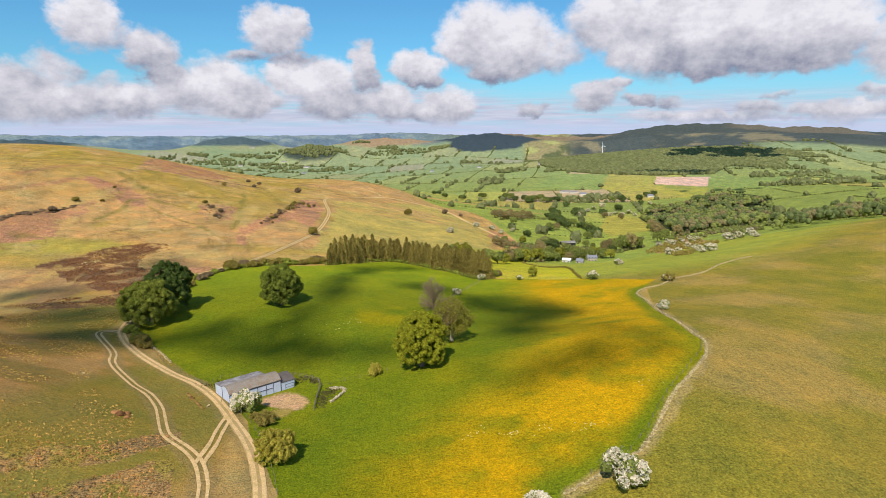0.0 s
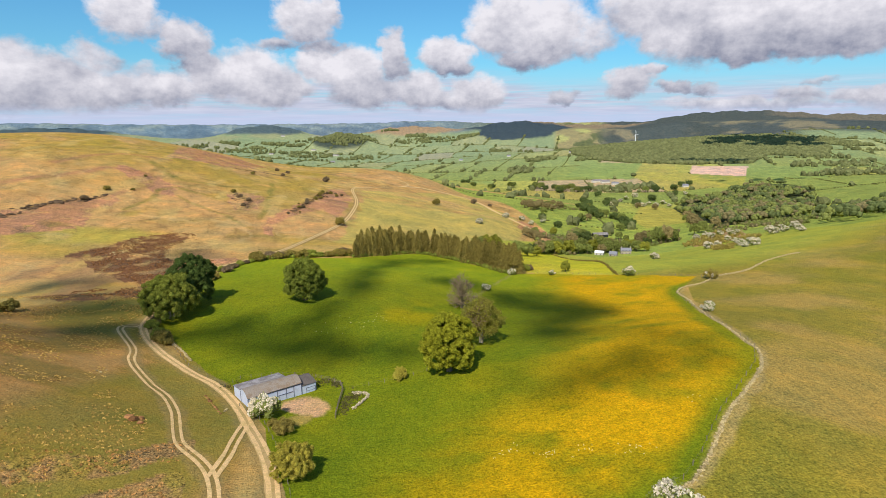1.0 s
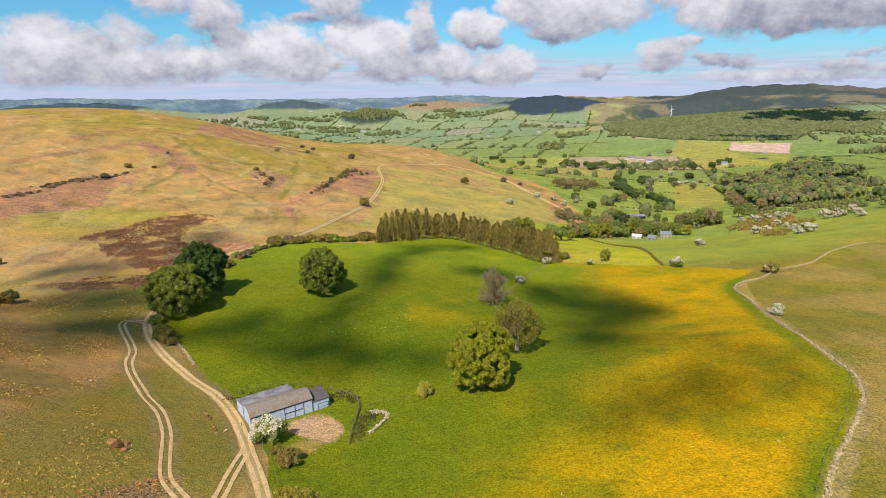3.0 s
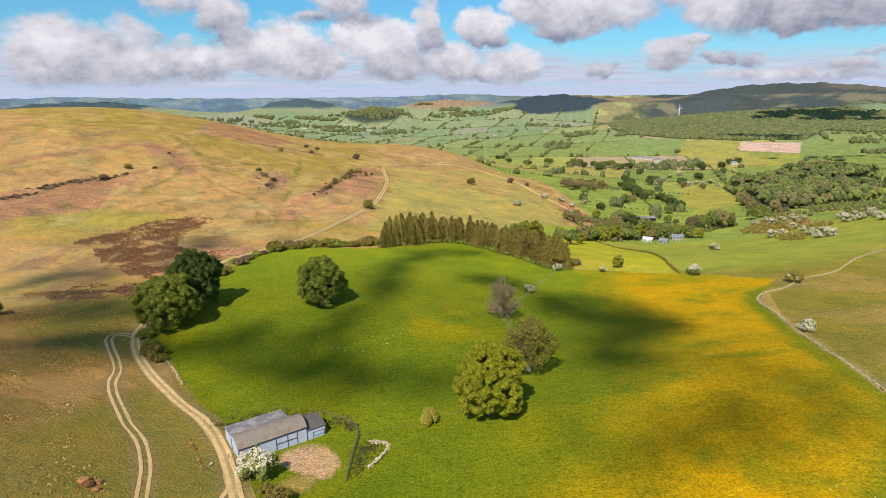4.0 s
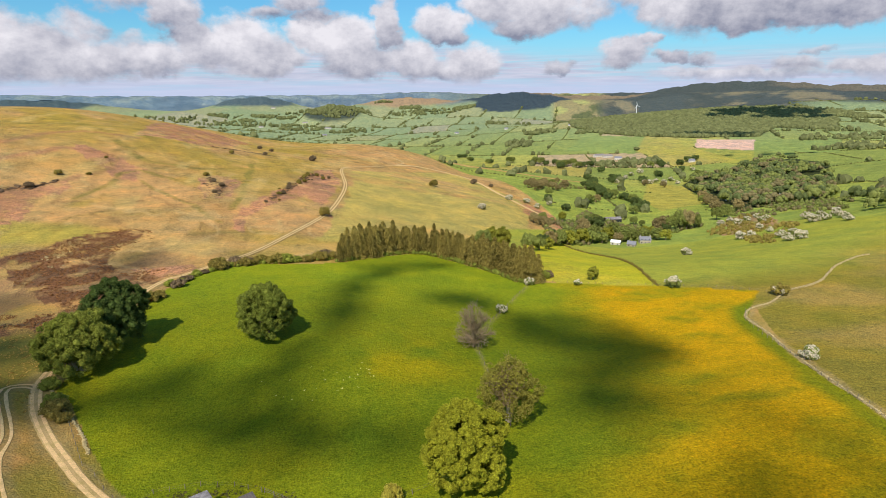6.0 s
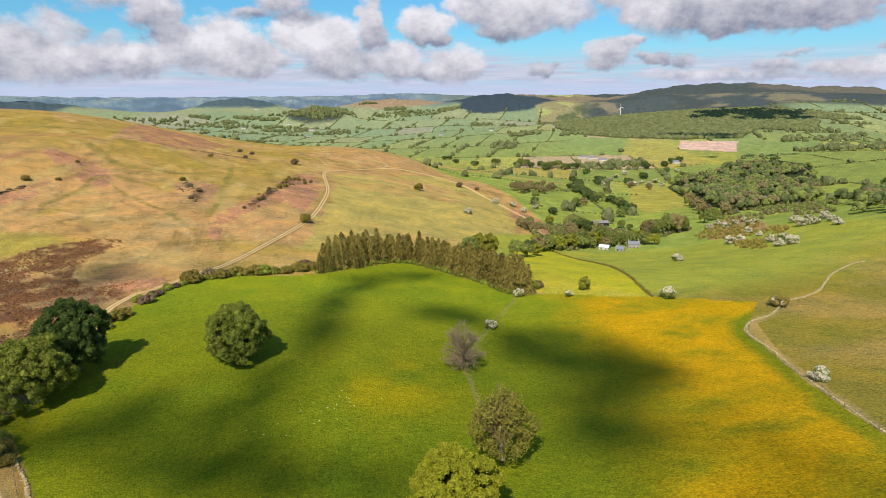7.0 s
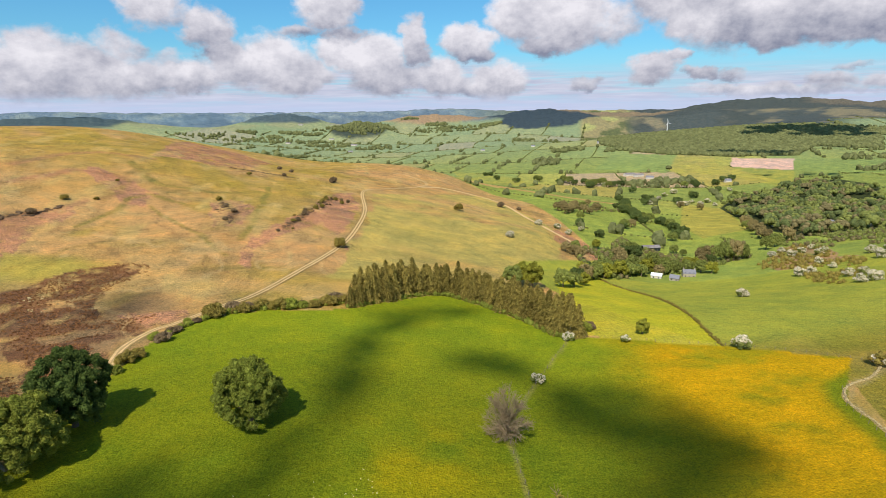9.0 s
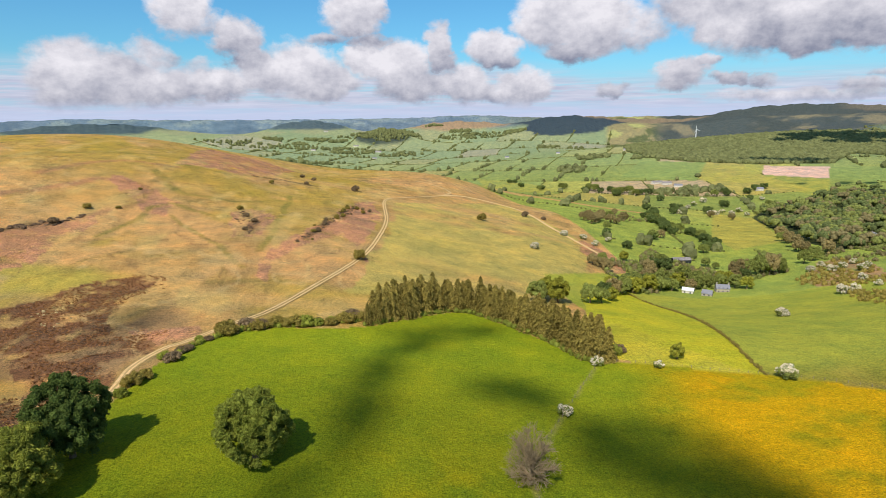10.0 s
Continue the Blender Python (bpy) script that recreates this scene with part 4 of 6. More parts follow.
# hero trees in and round the meadow
def twiggy_arrays(rng, wide, tall, limbs):
    """A leafless egg-shaped head: limbs from a short bole, each breaking into twigs."""
    pieces = [tube([(0, 0, -0.5), (0.1, 0, 2.0), (0.2, 0.1, tall * 0.55)], [0.5, 0.4, 0.2], 8)]
    for k in range(limbs):
        h = rng.uniform(0.02, 1.0)
        a = rng.uniform(0, 2 * math.pi)
        out = wide * math.sin(math.pi * min(0.97, 0.10 + 0.87 * h ** 0.8)) ** 0.75 * rng.uniform(0.8, 1.05)
        tip = np.array((math.cos(a) * out, math.sin(a) * out, tall * (0.06 + 0.94 * h)))
        p = np.array((0.1, 0.05, 0.8 + tall * 0.45 * h * rng.uniform(0.5, 0.9)))
        mid = p * 0.45 + tip * 0.55 + np.array((0, 0, 0.9 - 0.4 * h)) + rng.normal(size=3) * 0.25
        pieces.append(tube([p, (p + mid) / 2, mid, tip], [0.17, 0.13, 0.09, 0.035], 4))
        for j in range(13):
            s = rng.uniform(0.25, 1.0)
            q = (p * (1 - s) + mid * s) if rng.uniform() < 0.4 else (mid * (1 - s) + tip * s)
            d = (tip - p) / np.linalg.norm(tip - p) + rng.normal(size=3) * 0.55 + np.array((0, 0, 0.15))
            e = q + d / np.linalg.norm(d) * rng.uniform(1.0, 2.3)
            pieces.append(tube([q, (q + e) / 2 + rng.normal(size=3) * 0.12, e], [0.055, 0.042, 0.025], 3))
            for i in range(4):
                u = q + (e - q) * rng.uniform(0.3, 1.0)
                g = u + (e - q) * 0.35 + rng.normal(size=3) * 0.45
                pieces.append(tube([u, g], [0.032, 0.018], 3))
    return join(pieces)


def build_field_trees():
    rng = np.random.default_rng(5)
    # round field tree, drooping sprays
    t = tagged(thing("oak_tree", -46.7, 241.3, turn=20), "broad round oak in full green leaf in the meadow", "tree")
    trunk_part(rng, 11, 0.75, 6, 5.5, M_BARK, t)
    crown_part(rng, shell_lobes(rng, 190, 7.4, 8.2, 2.6, 1.05, 0.4, droop=0.12), 85, 0.34, M_LEAF_OAK, t, aspect=0.42, up=0.5)
    # the great sycamore with cauliflower heads of leaf
    t = tagged(thing("sycamore_tree", 8.6, 166.8, turn=75), "dense dome-shaped sycamore with clumped fresh green leaves", "tree")
    trunk_part(rng, 12, 0.8, 7, 6, M_BARK, t)
    crown_part(rng, shell_lobes(rng, 300, 6.7, 8.2, 1.9, 0.88, 0.22), 100, 0.25, M_LEAF_LIME, t, core=0.86, up=1.0)
    # pale-stemmed tree just coming into leaf
    t = tagged(thing("ash_tree", 19.9, 189.3), "tall tree with pale trunk and thin opening leaves", "tree")
    v, f = branch_arrays(rng, 15, 0.8, 4, 0.55, kids=5, start=0.35)
    add_mesh("trunk", v, f, M_TWIG, t)
    v, f = tube([(0, 0, -0.5), (0.05, 0, 2.5), (0.1, 0.1, 6.0)], [0.75, 0.6, 0.5], 8)
    tagged(add_mesh("stem", v, f, M_BARK_PALE, t), "pale bark of the lower stem")
    crown_part(rng, shell_lobes(rng, 120, 6.2, 5.6, 4.4, 0.95, 0.45, droop=0.25), 48, 0.27, M_LEAF_THIN, t, core=0)
    # the bare tree
    t = tagged(thing("bare_tree", 17.1, 239.3, turn=40), "wide leafless light-brown tree with a dense head of twigs", "tree")
    v, f = twiggy_arrays(np.random.default_rng(77), 5.6, 14.0, 60)
    add_mesh("trunk", v, f, M_TWIG_BROWN, t)
    # pair of great trees by the gate
    t = tagged(thing("ash_tree", -94.5, 225.5, turn=10), "big yellow-green tree with several pale stems by the track", "tree")
    for dx, dy in ((0, 0), (-2.2, 0.8), (1.8, -0.3), (-3.6, -0.6)):
        v, f = tube([(dx * 0.5, dy * 0.5, -0.5), (dx, dy, 3), (dx * 1.9, dy * 2, 9)], [0.5, 0.42, 0.12], 7)
        add_mesh("trunk", v, f, M_BARK_PALE, t)
    crown_part(rng, shell_lobes(rng, 200, 9.0, 8.2, 2.2, 1.2, 0.4, droop=0.05, lean=(0.12, 0.05)), 90, 0.36, M_LEAF_ASH, t, aspect=0.4, up=0.6)
    t = tagged(thing("oak_tree", -92.5, 243.5, turn=60), "tall dark green tree behind a paler one", "tree")
    trunk_part(rng, 13, 0.7, 6, 5, M_BARK, t)
    crown_part(rng, shell_lobes(rng, 200, 8.2, 10.2, 2.6, 1.15, 0.4), 90, 0.36, M_LEAF_DARK, t, aspect=0.45, up=0.6)
    # bright bush tree by the track fence
    t = tagged(thing("field_maple", -24.8, 118.5), "low spreading yellow-green tree beside the track fence", "tree")
    trunk_part(rng, 4.5, 0.3, 6, 3, M_BARK, t, fork=0.1)
    crown_part(rng, shell_lobes(rng, 110, 3.9, 3.2, 0.9, 0.6, 0.4), 70, 0.22, M_LEAF_GOLD, t, aspect=0.4, up=0.6)
    return t


build_field_trees()


def hawthorn_model(seed, label, blossom=1.0, radius=2.4, height=4.2, green=None):
    rng = np.random.default_rng(seed)
    t = tagged(thing("hawthorn", 0, 0, 0), label, "hawthorn", "hawthorns in blossom")
    trunk_part(rng, height * 0.6, 0.16, 6, radius * 0.7, M_BARK, t, fork=0.1, sides=5)
    lob = dome_lobes(rng, 26, radius, height * 0.42, height * 0.12, radius * 0.36, fill=0.3)
    crown_part(rng, lob, 34, 0.22, green or M_TREE_MID, t, "crown", "dull green leaves", core=0.7)
    k = int(26 * blossom)
    crown_part(rng, lob[:k] + np.array([0, 0, 0.12, 0.05]), 100, 0.21, M_BLOSSOM, t, "blossom", "creamy white blossom", core=0, up=1.1)
    return t


def bush_model(seed, label, mat, radius=1.8, height=2.6, name="bush"):
    rng = np.random.default_rng(seed)
    t = tagged(thing(name, 0, 0, 0), label, name.split("_")[0], "bushes")
    trunk_part(rng, height * 0.6, 0.12, 7, radius * 0.7, M_BARK, t, fork=0.05, sides=5)
    crown_part(rng, dome_lobes(rng, 30, radius, height * 0.45, height * 0.1, radius * 0.38, fill=0.3), 60, 0.2, mat, t, aspect=0.5)
    return t


def tree_model(seed, label, mat, radius=5.0, height=10.0, group="valley trees", name="tree"):
    rng = np.random.default_rng(seed)
    t = tagged(thing(name, 0, 0, 0), label, "tree", group)
    trunk_part(rng, height * 0.65, 0.4, 5, radius * 0.6, M_BARK, t, sides=6)
    crown_part(rng, dome_lobes(rng, 60, radius, height * 0.43, height * 0.17, radius * 0.27, fill=0.25), 42, 0.45, mat, t)
    return t


def conifer_model(seed, label, height=16.0, radius=2.9, bare=0.0):
    rng = np.random.default_rng(seed)
    t = tagged(thing("spruce_tree", 0, 0, 0), label, "conifer", "shelter belt of spruces")
    v, f = tube([(0, 0, -0.5), (0, 0, height * 0.5), (0, 0, height)], [0.26, 0.17, 0.03], 6)
    add_mesh("trunk", v, f, M_BARK_PALE if bare else M_BARK, t)
    pos, out, size = [], [], []
    whorls = 26
    for w in range(whorls):
        h = (0.06 + 0.94 * w / whorls) if not bare else (bare + (1 - bare) * w / whorls)
        z = height * h
        r = radius * (1 - h ** 1.9) ** 0.85 * rng.uniform(0.6, 1.3) + 0.3
        nb = int(8 + 10 * (1 - h))
        for k in range(nb):
            a = rng.uniform(0, 2 * math.pi)
            for s in np.linspace(0.35, 1.0, max(3, int(r / 0.45))):
                pos.append((math.cos(a) * r * s, math.sin(a) * r * s, z - 0.55 * r * s * s + rng.normal() * 0.1))
                out.append((math.cos(a) * 0.5 + rng.normal() * 0.35, math.sin(a) * 0.5 + rng.normal() * 0.35, 0.75 + rng.normal() * 0.25))
    v, f = leaf_cards(rng, np.array(pos), np.array(out), 0.52, 0.55)
    hs = np.linspace(0.05, 0.93, 7)
    cv, cf = tube([(0, 0, height * (bare + (1 - bare) * h)) for h in hs], [radius * 0.45 * (1 - h ** 1.9) + 0.1 for h in hs], 8)
    cv = cv * (1 + 0.12 * rng.normal(size=(len(cv), 1)) * np.array([1, 1, 0]))
    v, f = join([(v, f), (cv, cf)])
    add_mesh("crown", v, f, M_NEEDLE, t, smooth_faces=False)
    return t


def clumps(name, spots, mat, label, category, detail=1, flat=0.75, seed=0, lift=0.3, lumpy=0.28):
    """One joined mesh of rough rounded clumps; spots: rows of x, y, radius, height factor."""
    rng = np.random.default_rng(seed)
    spots = np.asarray(spots, float)
    v0, f0 = ICO_A if detail == 0 else ICO_B
    n, m = len(spots), len(v0)
    r = spots[:, 2]
    jig = rng.uniform(1 - lumpy, 1 + lumpy, (n, m, 1))
    v = v0[None] * jig * np.stack([r * rng.uniform(0.85, 1.2, n), r * rng.uniform(0.85, 1.2, n), r * flat * spots[:, 3]], 1)[:, None]
    z = land(spots[:, 0], spots[:, 1]) + r * flat * spots[:, 3] * lift
    v = v + np.stack([spots[:, 0], spots[:, 1], z], 1)[:, None]
    f = (f0[None] + np.arange(n)[:, None, None] * m).reshape(-1, 3)
    ob = add_mesh(name, v.reshape(-1, 3), f, mat, smooth_faces=False)
    return tagged(ob, label, category, kind="stuff")


def along(line, step):
    """Points spaced along a broken line."""
    out = []
    for (ax, ay), (bx, by) in zip(line, line[1:]):
        n = max(1, int(math.hypot(bx - ax, by - ay) / step))
        out += [(ax + (bx - ax) * k / n, ay + (by - ay) * k / n) for k in range(n)]
    return out + [line[-1]]


def build_shelter_belt():
    rng = np.random.default_rng(17)
    kinds = [conifer_model(60 + k, "tall dense spruce with brown-green drooping boughs", 15.5 + 0.6 * k, 3.5 + 0.15 * k) for k in range(4)]
    thin = conifer_model(70, "spruce with bare pale stem and high crown", 16.5, 2.5, bare=0.45)
    line = [(-39, 350), (-30, 362), (-20, 374), (-5, 388), (8, 389), (24, 372), (37, 353), (46, 333), (51, 326)]
    used = set()

    def place(k, x, y, s):
        ob = kinds[k] if k < 4 else thin
        if k in used:
            put_copy(ob, x, y, rng.uniform(0, 360), s, 0.2)
        else:
            used.add(k)
            ob.matrix_world = pose(x, y, zat(x, y) - 0.2, 0, 0, rng.uniform(0, 360)) @ Matrix.Scale(s, 4)
    for row, off in enumerate((1.2, 4.6, 8.0)):
        pts = along(line, 3.3)
        for i, (x, y) in enumerate(pts):
            a = pts[min(i + 1, len(pts) - 1)]
            b = pts[max(i - 1, 0)]
            dx, dy = a[0] - b[0], a[1] - b[1]
            l = math.hypot(dx, dy)
            x += -dy / l * off + rng.normal() * 0.8
            y += dx / l * off + rng.normal() * 0.8
            if i < 3 and row:
                continue
            s = rng.uniform(0.82, 1.08) * (0.62 if i < 2 else 0.8 if i < 4 else 1.0)
            place(4 if i > len(pts) - 5 and rng.uniform() < 0.6 else int(rng.integers(0, 4)), x, y, s)
    # shrubs at the foot of the belt
    foot = [(x - 0.6 + rng.normal() * 0.9, y - 1.2 + rng.normal() * 0.9, rng.uniform(0.9, 1.9), 1.0) for x, y in along(line, 1.2)]
    leafy("undergrowth", foot, M_LEAF_OAK, "low green shrubs along the foot of the spruces", "shrubs", 60, 0.25, seed=4)


def leafy(name, spots, mat, label, category, per, size, seed=0, flat=0.9):
    """One joined mesh of leafy clumps (hedges, scrub)."""
    rng = np.random.default_rng(seed)
    spots = np.asarray(spots, float)
    z = land(spots[:, 0], spots[:, 1])
    lob = np.stack([spots[:, 0], spots[:, 1], z + spots[:, 2] * 0.55 * spots[:, 3], spots[:, 2]], 1)
    v, f, cv, cf = crown_arrays(rng, lob, per, size)
    tri = np.concatenate([f[:, [0, 1, 2]], f[:, [0, 2, 3]], cf[:, :3] + len(v)])
    ob = add_mesh(name, np.concatenate([v, cv]), tri, mat, smooth_faces=False)
    return tagged(ob, label, category, kind="stuff")


build_shelter_belt()


def build_shrubs():
    rng = np.random.default_rng(23)
    haw = [hawthorn_model(80, "hawthorn bush covered in creamy white blossom", 1.0, 2.6, 4.6), hawthorn_model(81, "rounded hawthorn half in white blossom", 0.6, 2.4, 4.2),
           hawthorn_model(82, "wind-clipped grey hawthorn with faded blossom", 0.14, 2.3, 3.4, M_LEAF_BUD)]
    bush = [bush_model(90, "rounded dark olive bush on open ground", M_THORN), bush_model(91, "dull olive bush with opening leaves", M_LEAF_BUD), bush_model(92, "mid-green hedge bush", M_LEAF_ASH), bush_model(93, "yellow-green thorn bush coming into leaf", M_LEAF_GOLD)]
    used = set()

    def place(ob, x, y, s=1.0, label="", tall=1.0):
        if ob.name in used:
            return put_copy(ob, x, y, rng.uniform(0, 360), s, 0.1, label, tall)
        used.add(ob.name)
        ob.matrix_world = pose(x, y, zat(x, y) - 0.1, 0, 0, rng.uniform(0, 360)) @ Matrix.Diagonal((s, s, s * tall, 1))
        return tagged(ob, label) if label else ob
    near = [(1, -38.6, 148.0, 1.4, "white hawthorn in blossom beside the barn wall"), (3, -31.4, 138.6, 1.25, "low brownish thorn bush near the barn"), (3, -35.2, 142.5, 0.6, "small brownish thorn by the track"),
            (1, 41.2, 93.8, 1.5, "hawthorn bush in fading blossom by the wall"), (0, 24.5, 90.5, 0.8, "small white hawthorn at the wall's end"),
            (1, 106.8, 214.2, 0.95, "white hawthorn leaning over the wall"), (2, 144, 283.5, 1.25, "grey wind-clipped hawthorn at the wall corner"),
            (1, 31.8, 278.5, 0.85, "round white-flowered hawthorn on the fence line"), (1, 51, 323, 0.9, "white hawthorn at the corner of the spruces"),
            (1, 112, 308, 1.3, "spreading hawthorn in blossom by the field hedge"), (1, 73.4, 322, 0.75, "small hawthorn on the field edge"), (4, -5.2, 165.0, 0.95, "small upright thorn bush with opening leaves in the meadow")]
    for k, x, y, s, label in near:
        place(bush[3] if k == 4 else bush[1] if k == 3 else haw[k], x, y, s, label, 1.25 if k == 2 else 1.5 if k == 4 else 1.0)
    for x, y in ((59, 597), (107, 721), (128.4, 723), (133.4, 701), (158, 734), (178.4, 428.7), (491, 815), (476, 728), (292, 596), (308, 610), (300, 582), (314, 592), (329, 603), (313, 567), (325, 576), (290, 532), (279, 500), (265, 498), (251, 495), (259, 458), (265, 454), (252, 428), (244, 430), (326, 532), (314, 502), (337, 526), (321, 497), (340, 514), (328, 492), (314, 468), (178, 429)):
        place(haw[int(rng.integers(0, 2))], x + rng.normal(), y + rng.normal(), rng.uniform(1.0, 1.6), "blossoming hawthorn on the valley slope")
    for x, y in ((390, 1162), (448, 1274), (480, 1327), (518, 1373), (446, 1164), (457, 1164), (481, 1194), (483, 1161), (517, 1206), (507, 1154), (637, 1362)):
        place(haw[int(rng.integers(0, 2))], x, y, rng.uniform(1.7, 2.5), "large blossoming hawthorn in a far hedge")
    for x, y, s in ((-64.9, 470, 1.9), (18.8, 708, 2.2), (73.5, 802, 1.9), (-122.8, 763.8, 2.0), (-181.8, 808.5, 1.4), (-200.2, 823.1, 1.5), (-203.8, 721, 1.3), (-177.6, 760.6, 1.2), (-274.1, 489.4, 1.6), (-275.4, 527, 1.5),
                    (-151.9, 223, 1.7), (-212, 292.6, 1.4), (-271, 591, 0.8), (-258, 537, 0.9), (96, 806, 1.4), (-183, 580, 1.3), (-158, 543, 1.2), (-155, 517, 1.0), (-170, 560, 1.1)):
        place(bush[0] if rng.uniform() < 0.6 else bush[1], x, y, s, "", 1.3 if s > 1.8 else 1.0)
    for x, y in ((-108.7, 506), (-108, 522), (-107.9, 534), (-108.5, 545), (-108.5, 555), (-107, 566), (-106.8, 577), (-105, 590), (-106.8, 604), (-108, 620), (-107, 636), (-103, 655), (-89, 633), (-96, 640), (-98, 610)):
        for k in range(2):
            place(bush[int(rng.integers(0, 2))], x + rng.normal() * 2.6, y + rng.normal() * 6, rng.uniform(0.3, 1.1), "dark thorn bush on the broken bank", rng.uniform(0.8, 1.5))
    hedge = [(-100.2, 303), (-98.8, 312), (-96, 322), (-91, 331), (-85, 335), (-80, 337.5), (-75, 340), (-69.5, 341), (-64, 343), (-58, 345.5), (-53, 347.5), (-48, 351), (-44, 355)]
    for i, (x, y) in enumerate(hedge):
        for k in range(2):
            s = rng.uniform(0.9, 2.1) * (0.8 if i < 3 else 1.0)
            place(bush[int(rng.integers(0, 3))], x + rng.normal() * 1.3 - 1.0, y + 1.8 + rng.normal() * 1.0, s, "leafy bush in the hedge at the meadow's head", 0.9)
    for x, y, k, s in ((57.5, 333, 2, 1.6), (61, 337, 2, 1.4), (59, 341, 2, 1.5), (64, 340, 0, 1.2)):
        place(bush[k], x, y, s, "green bush at the end of the spruce belt")
    for x, y, k, s in ((-101.5, 284, 1, 1.5), (-100, 289, 1, 1.2), (-100.5, 276, 2, 1.0), (-87.3, 202, 1, 1.5), (-90, 206, 2, 1.3), (-84.5, 200, 1, 0.9), (-96.5, 215, 2, 1.1)):
        place(bush[k], x, y, s, "straggling bush on the track bank")
    leafy("hedge", [(x + rng.normal() * 0.7, y + rng.normal() * 0.7, rng.uniform(0.6, 1.8), 1.0) for x, y in along([(p[0], p[1] + 1) for p in hedge], 1.8)], M_LEAF_ASH, "thick green hedge along the meadow's head", "hedge", 80, 0.22, seed=6)
    lime = [(120, 520), (130, 450), (118.5, 375), (110.7, 336), (106.6, 312)]
    leafy("field_hedge", [(x + rng.normal() * 0.3, y, rng.uniform(0.35, 0.9), 1.0) for x, y in along(smooth(lime, 6), 1.3)], M_LEAF_BUD, "thin brown-green hedge beside the lime-green field", "hedge", 50, 0.22, seed=7)


build_shrubs()

# ---- valley woods, hedges and trees ----


def fields_xy(u, v):
    """The place of a point in the plan of the valley fields."""
    a = radians(17)
    row = np.floor(v / CELL[1] + 1e-6)
    uu = u - 161 * np.sin(row * 2.1)
    x, y = uu * math.cos(a) + v * math.sin(a), -uu * math.sin(a) + v * math.cos(a)
    x0, y0 = x.copy(), y.copy()
    for _ in range(12):
        du, dv = 90 * (vnoise(x, y, 420, 11) - 0.5), 130 * (vnoise(x, y, 380, 12) - 0.5)
        x, y = x0 - du * math.cos(a) - dv * math.sin(a), y0 + du * math.sin(a) - dv * math.cos(a)
    return x, y


def in_valley(x, y):
    rx, ry = np.array([p[0] for p in RIDGE]), np.array([p[1] for p in RIDGE])
    edge = np.interp(y, ry[:9], rx[:9])
    ok = ((y >= 640) & (y < 1110) & (x > edge + 6)) | (y >= 1140)
    for poly in (HILL_WOOD, VALLEY_WOOD, PLOUGHED, SCRUB, *GOLD_FIELDS, *BIG_FIELDS):
        ok &= ~inside(poly, x, y)
    az = np.degrees(np.arctan2(x, y - 60))
    rr = np.hypot(x, y - 60)
    ok &= ~((az > 16) & (rr > 2760) & ((az < 33) | (rr > 3100))) & ~((np.abs(az - 10.2) < 5) & (rr > 3430))
    return ok & (az > -36) & (az < 44)


def scatter(rng, poly, step):
    xs, ys = [p[0] for p in poly], [p[1] for p in poly]
    gx, gy = np.meshgrid(np.arange(min(xs), max(xs), step), np.arange(min(ys), max(ys), step))
    gx = gx.ravel() + rng.uniform(-0.5, 0.5, gx.size) * step
    gy = gy.ravel() + rng.uniform(-0.5, 0.5, gy.size) * step
    m = inside(poly, gx + 20 * (vnoise(gx, gy, 60, 5) - 0.5), gy + 20 * (vnoise(gx, gy, 60, 6) - 0.5))
    return gx[m], gy[m]


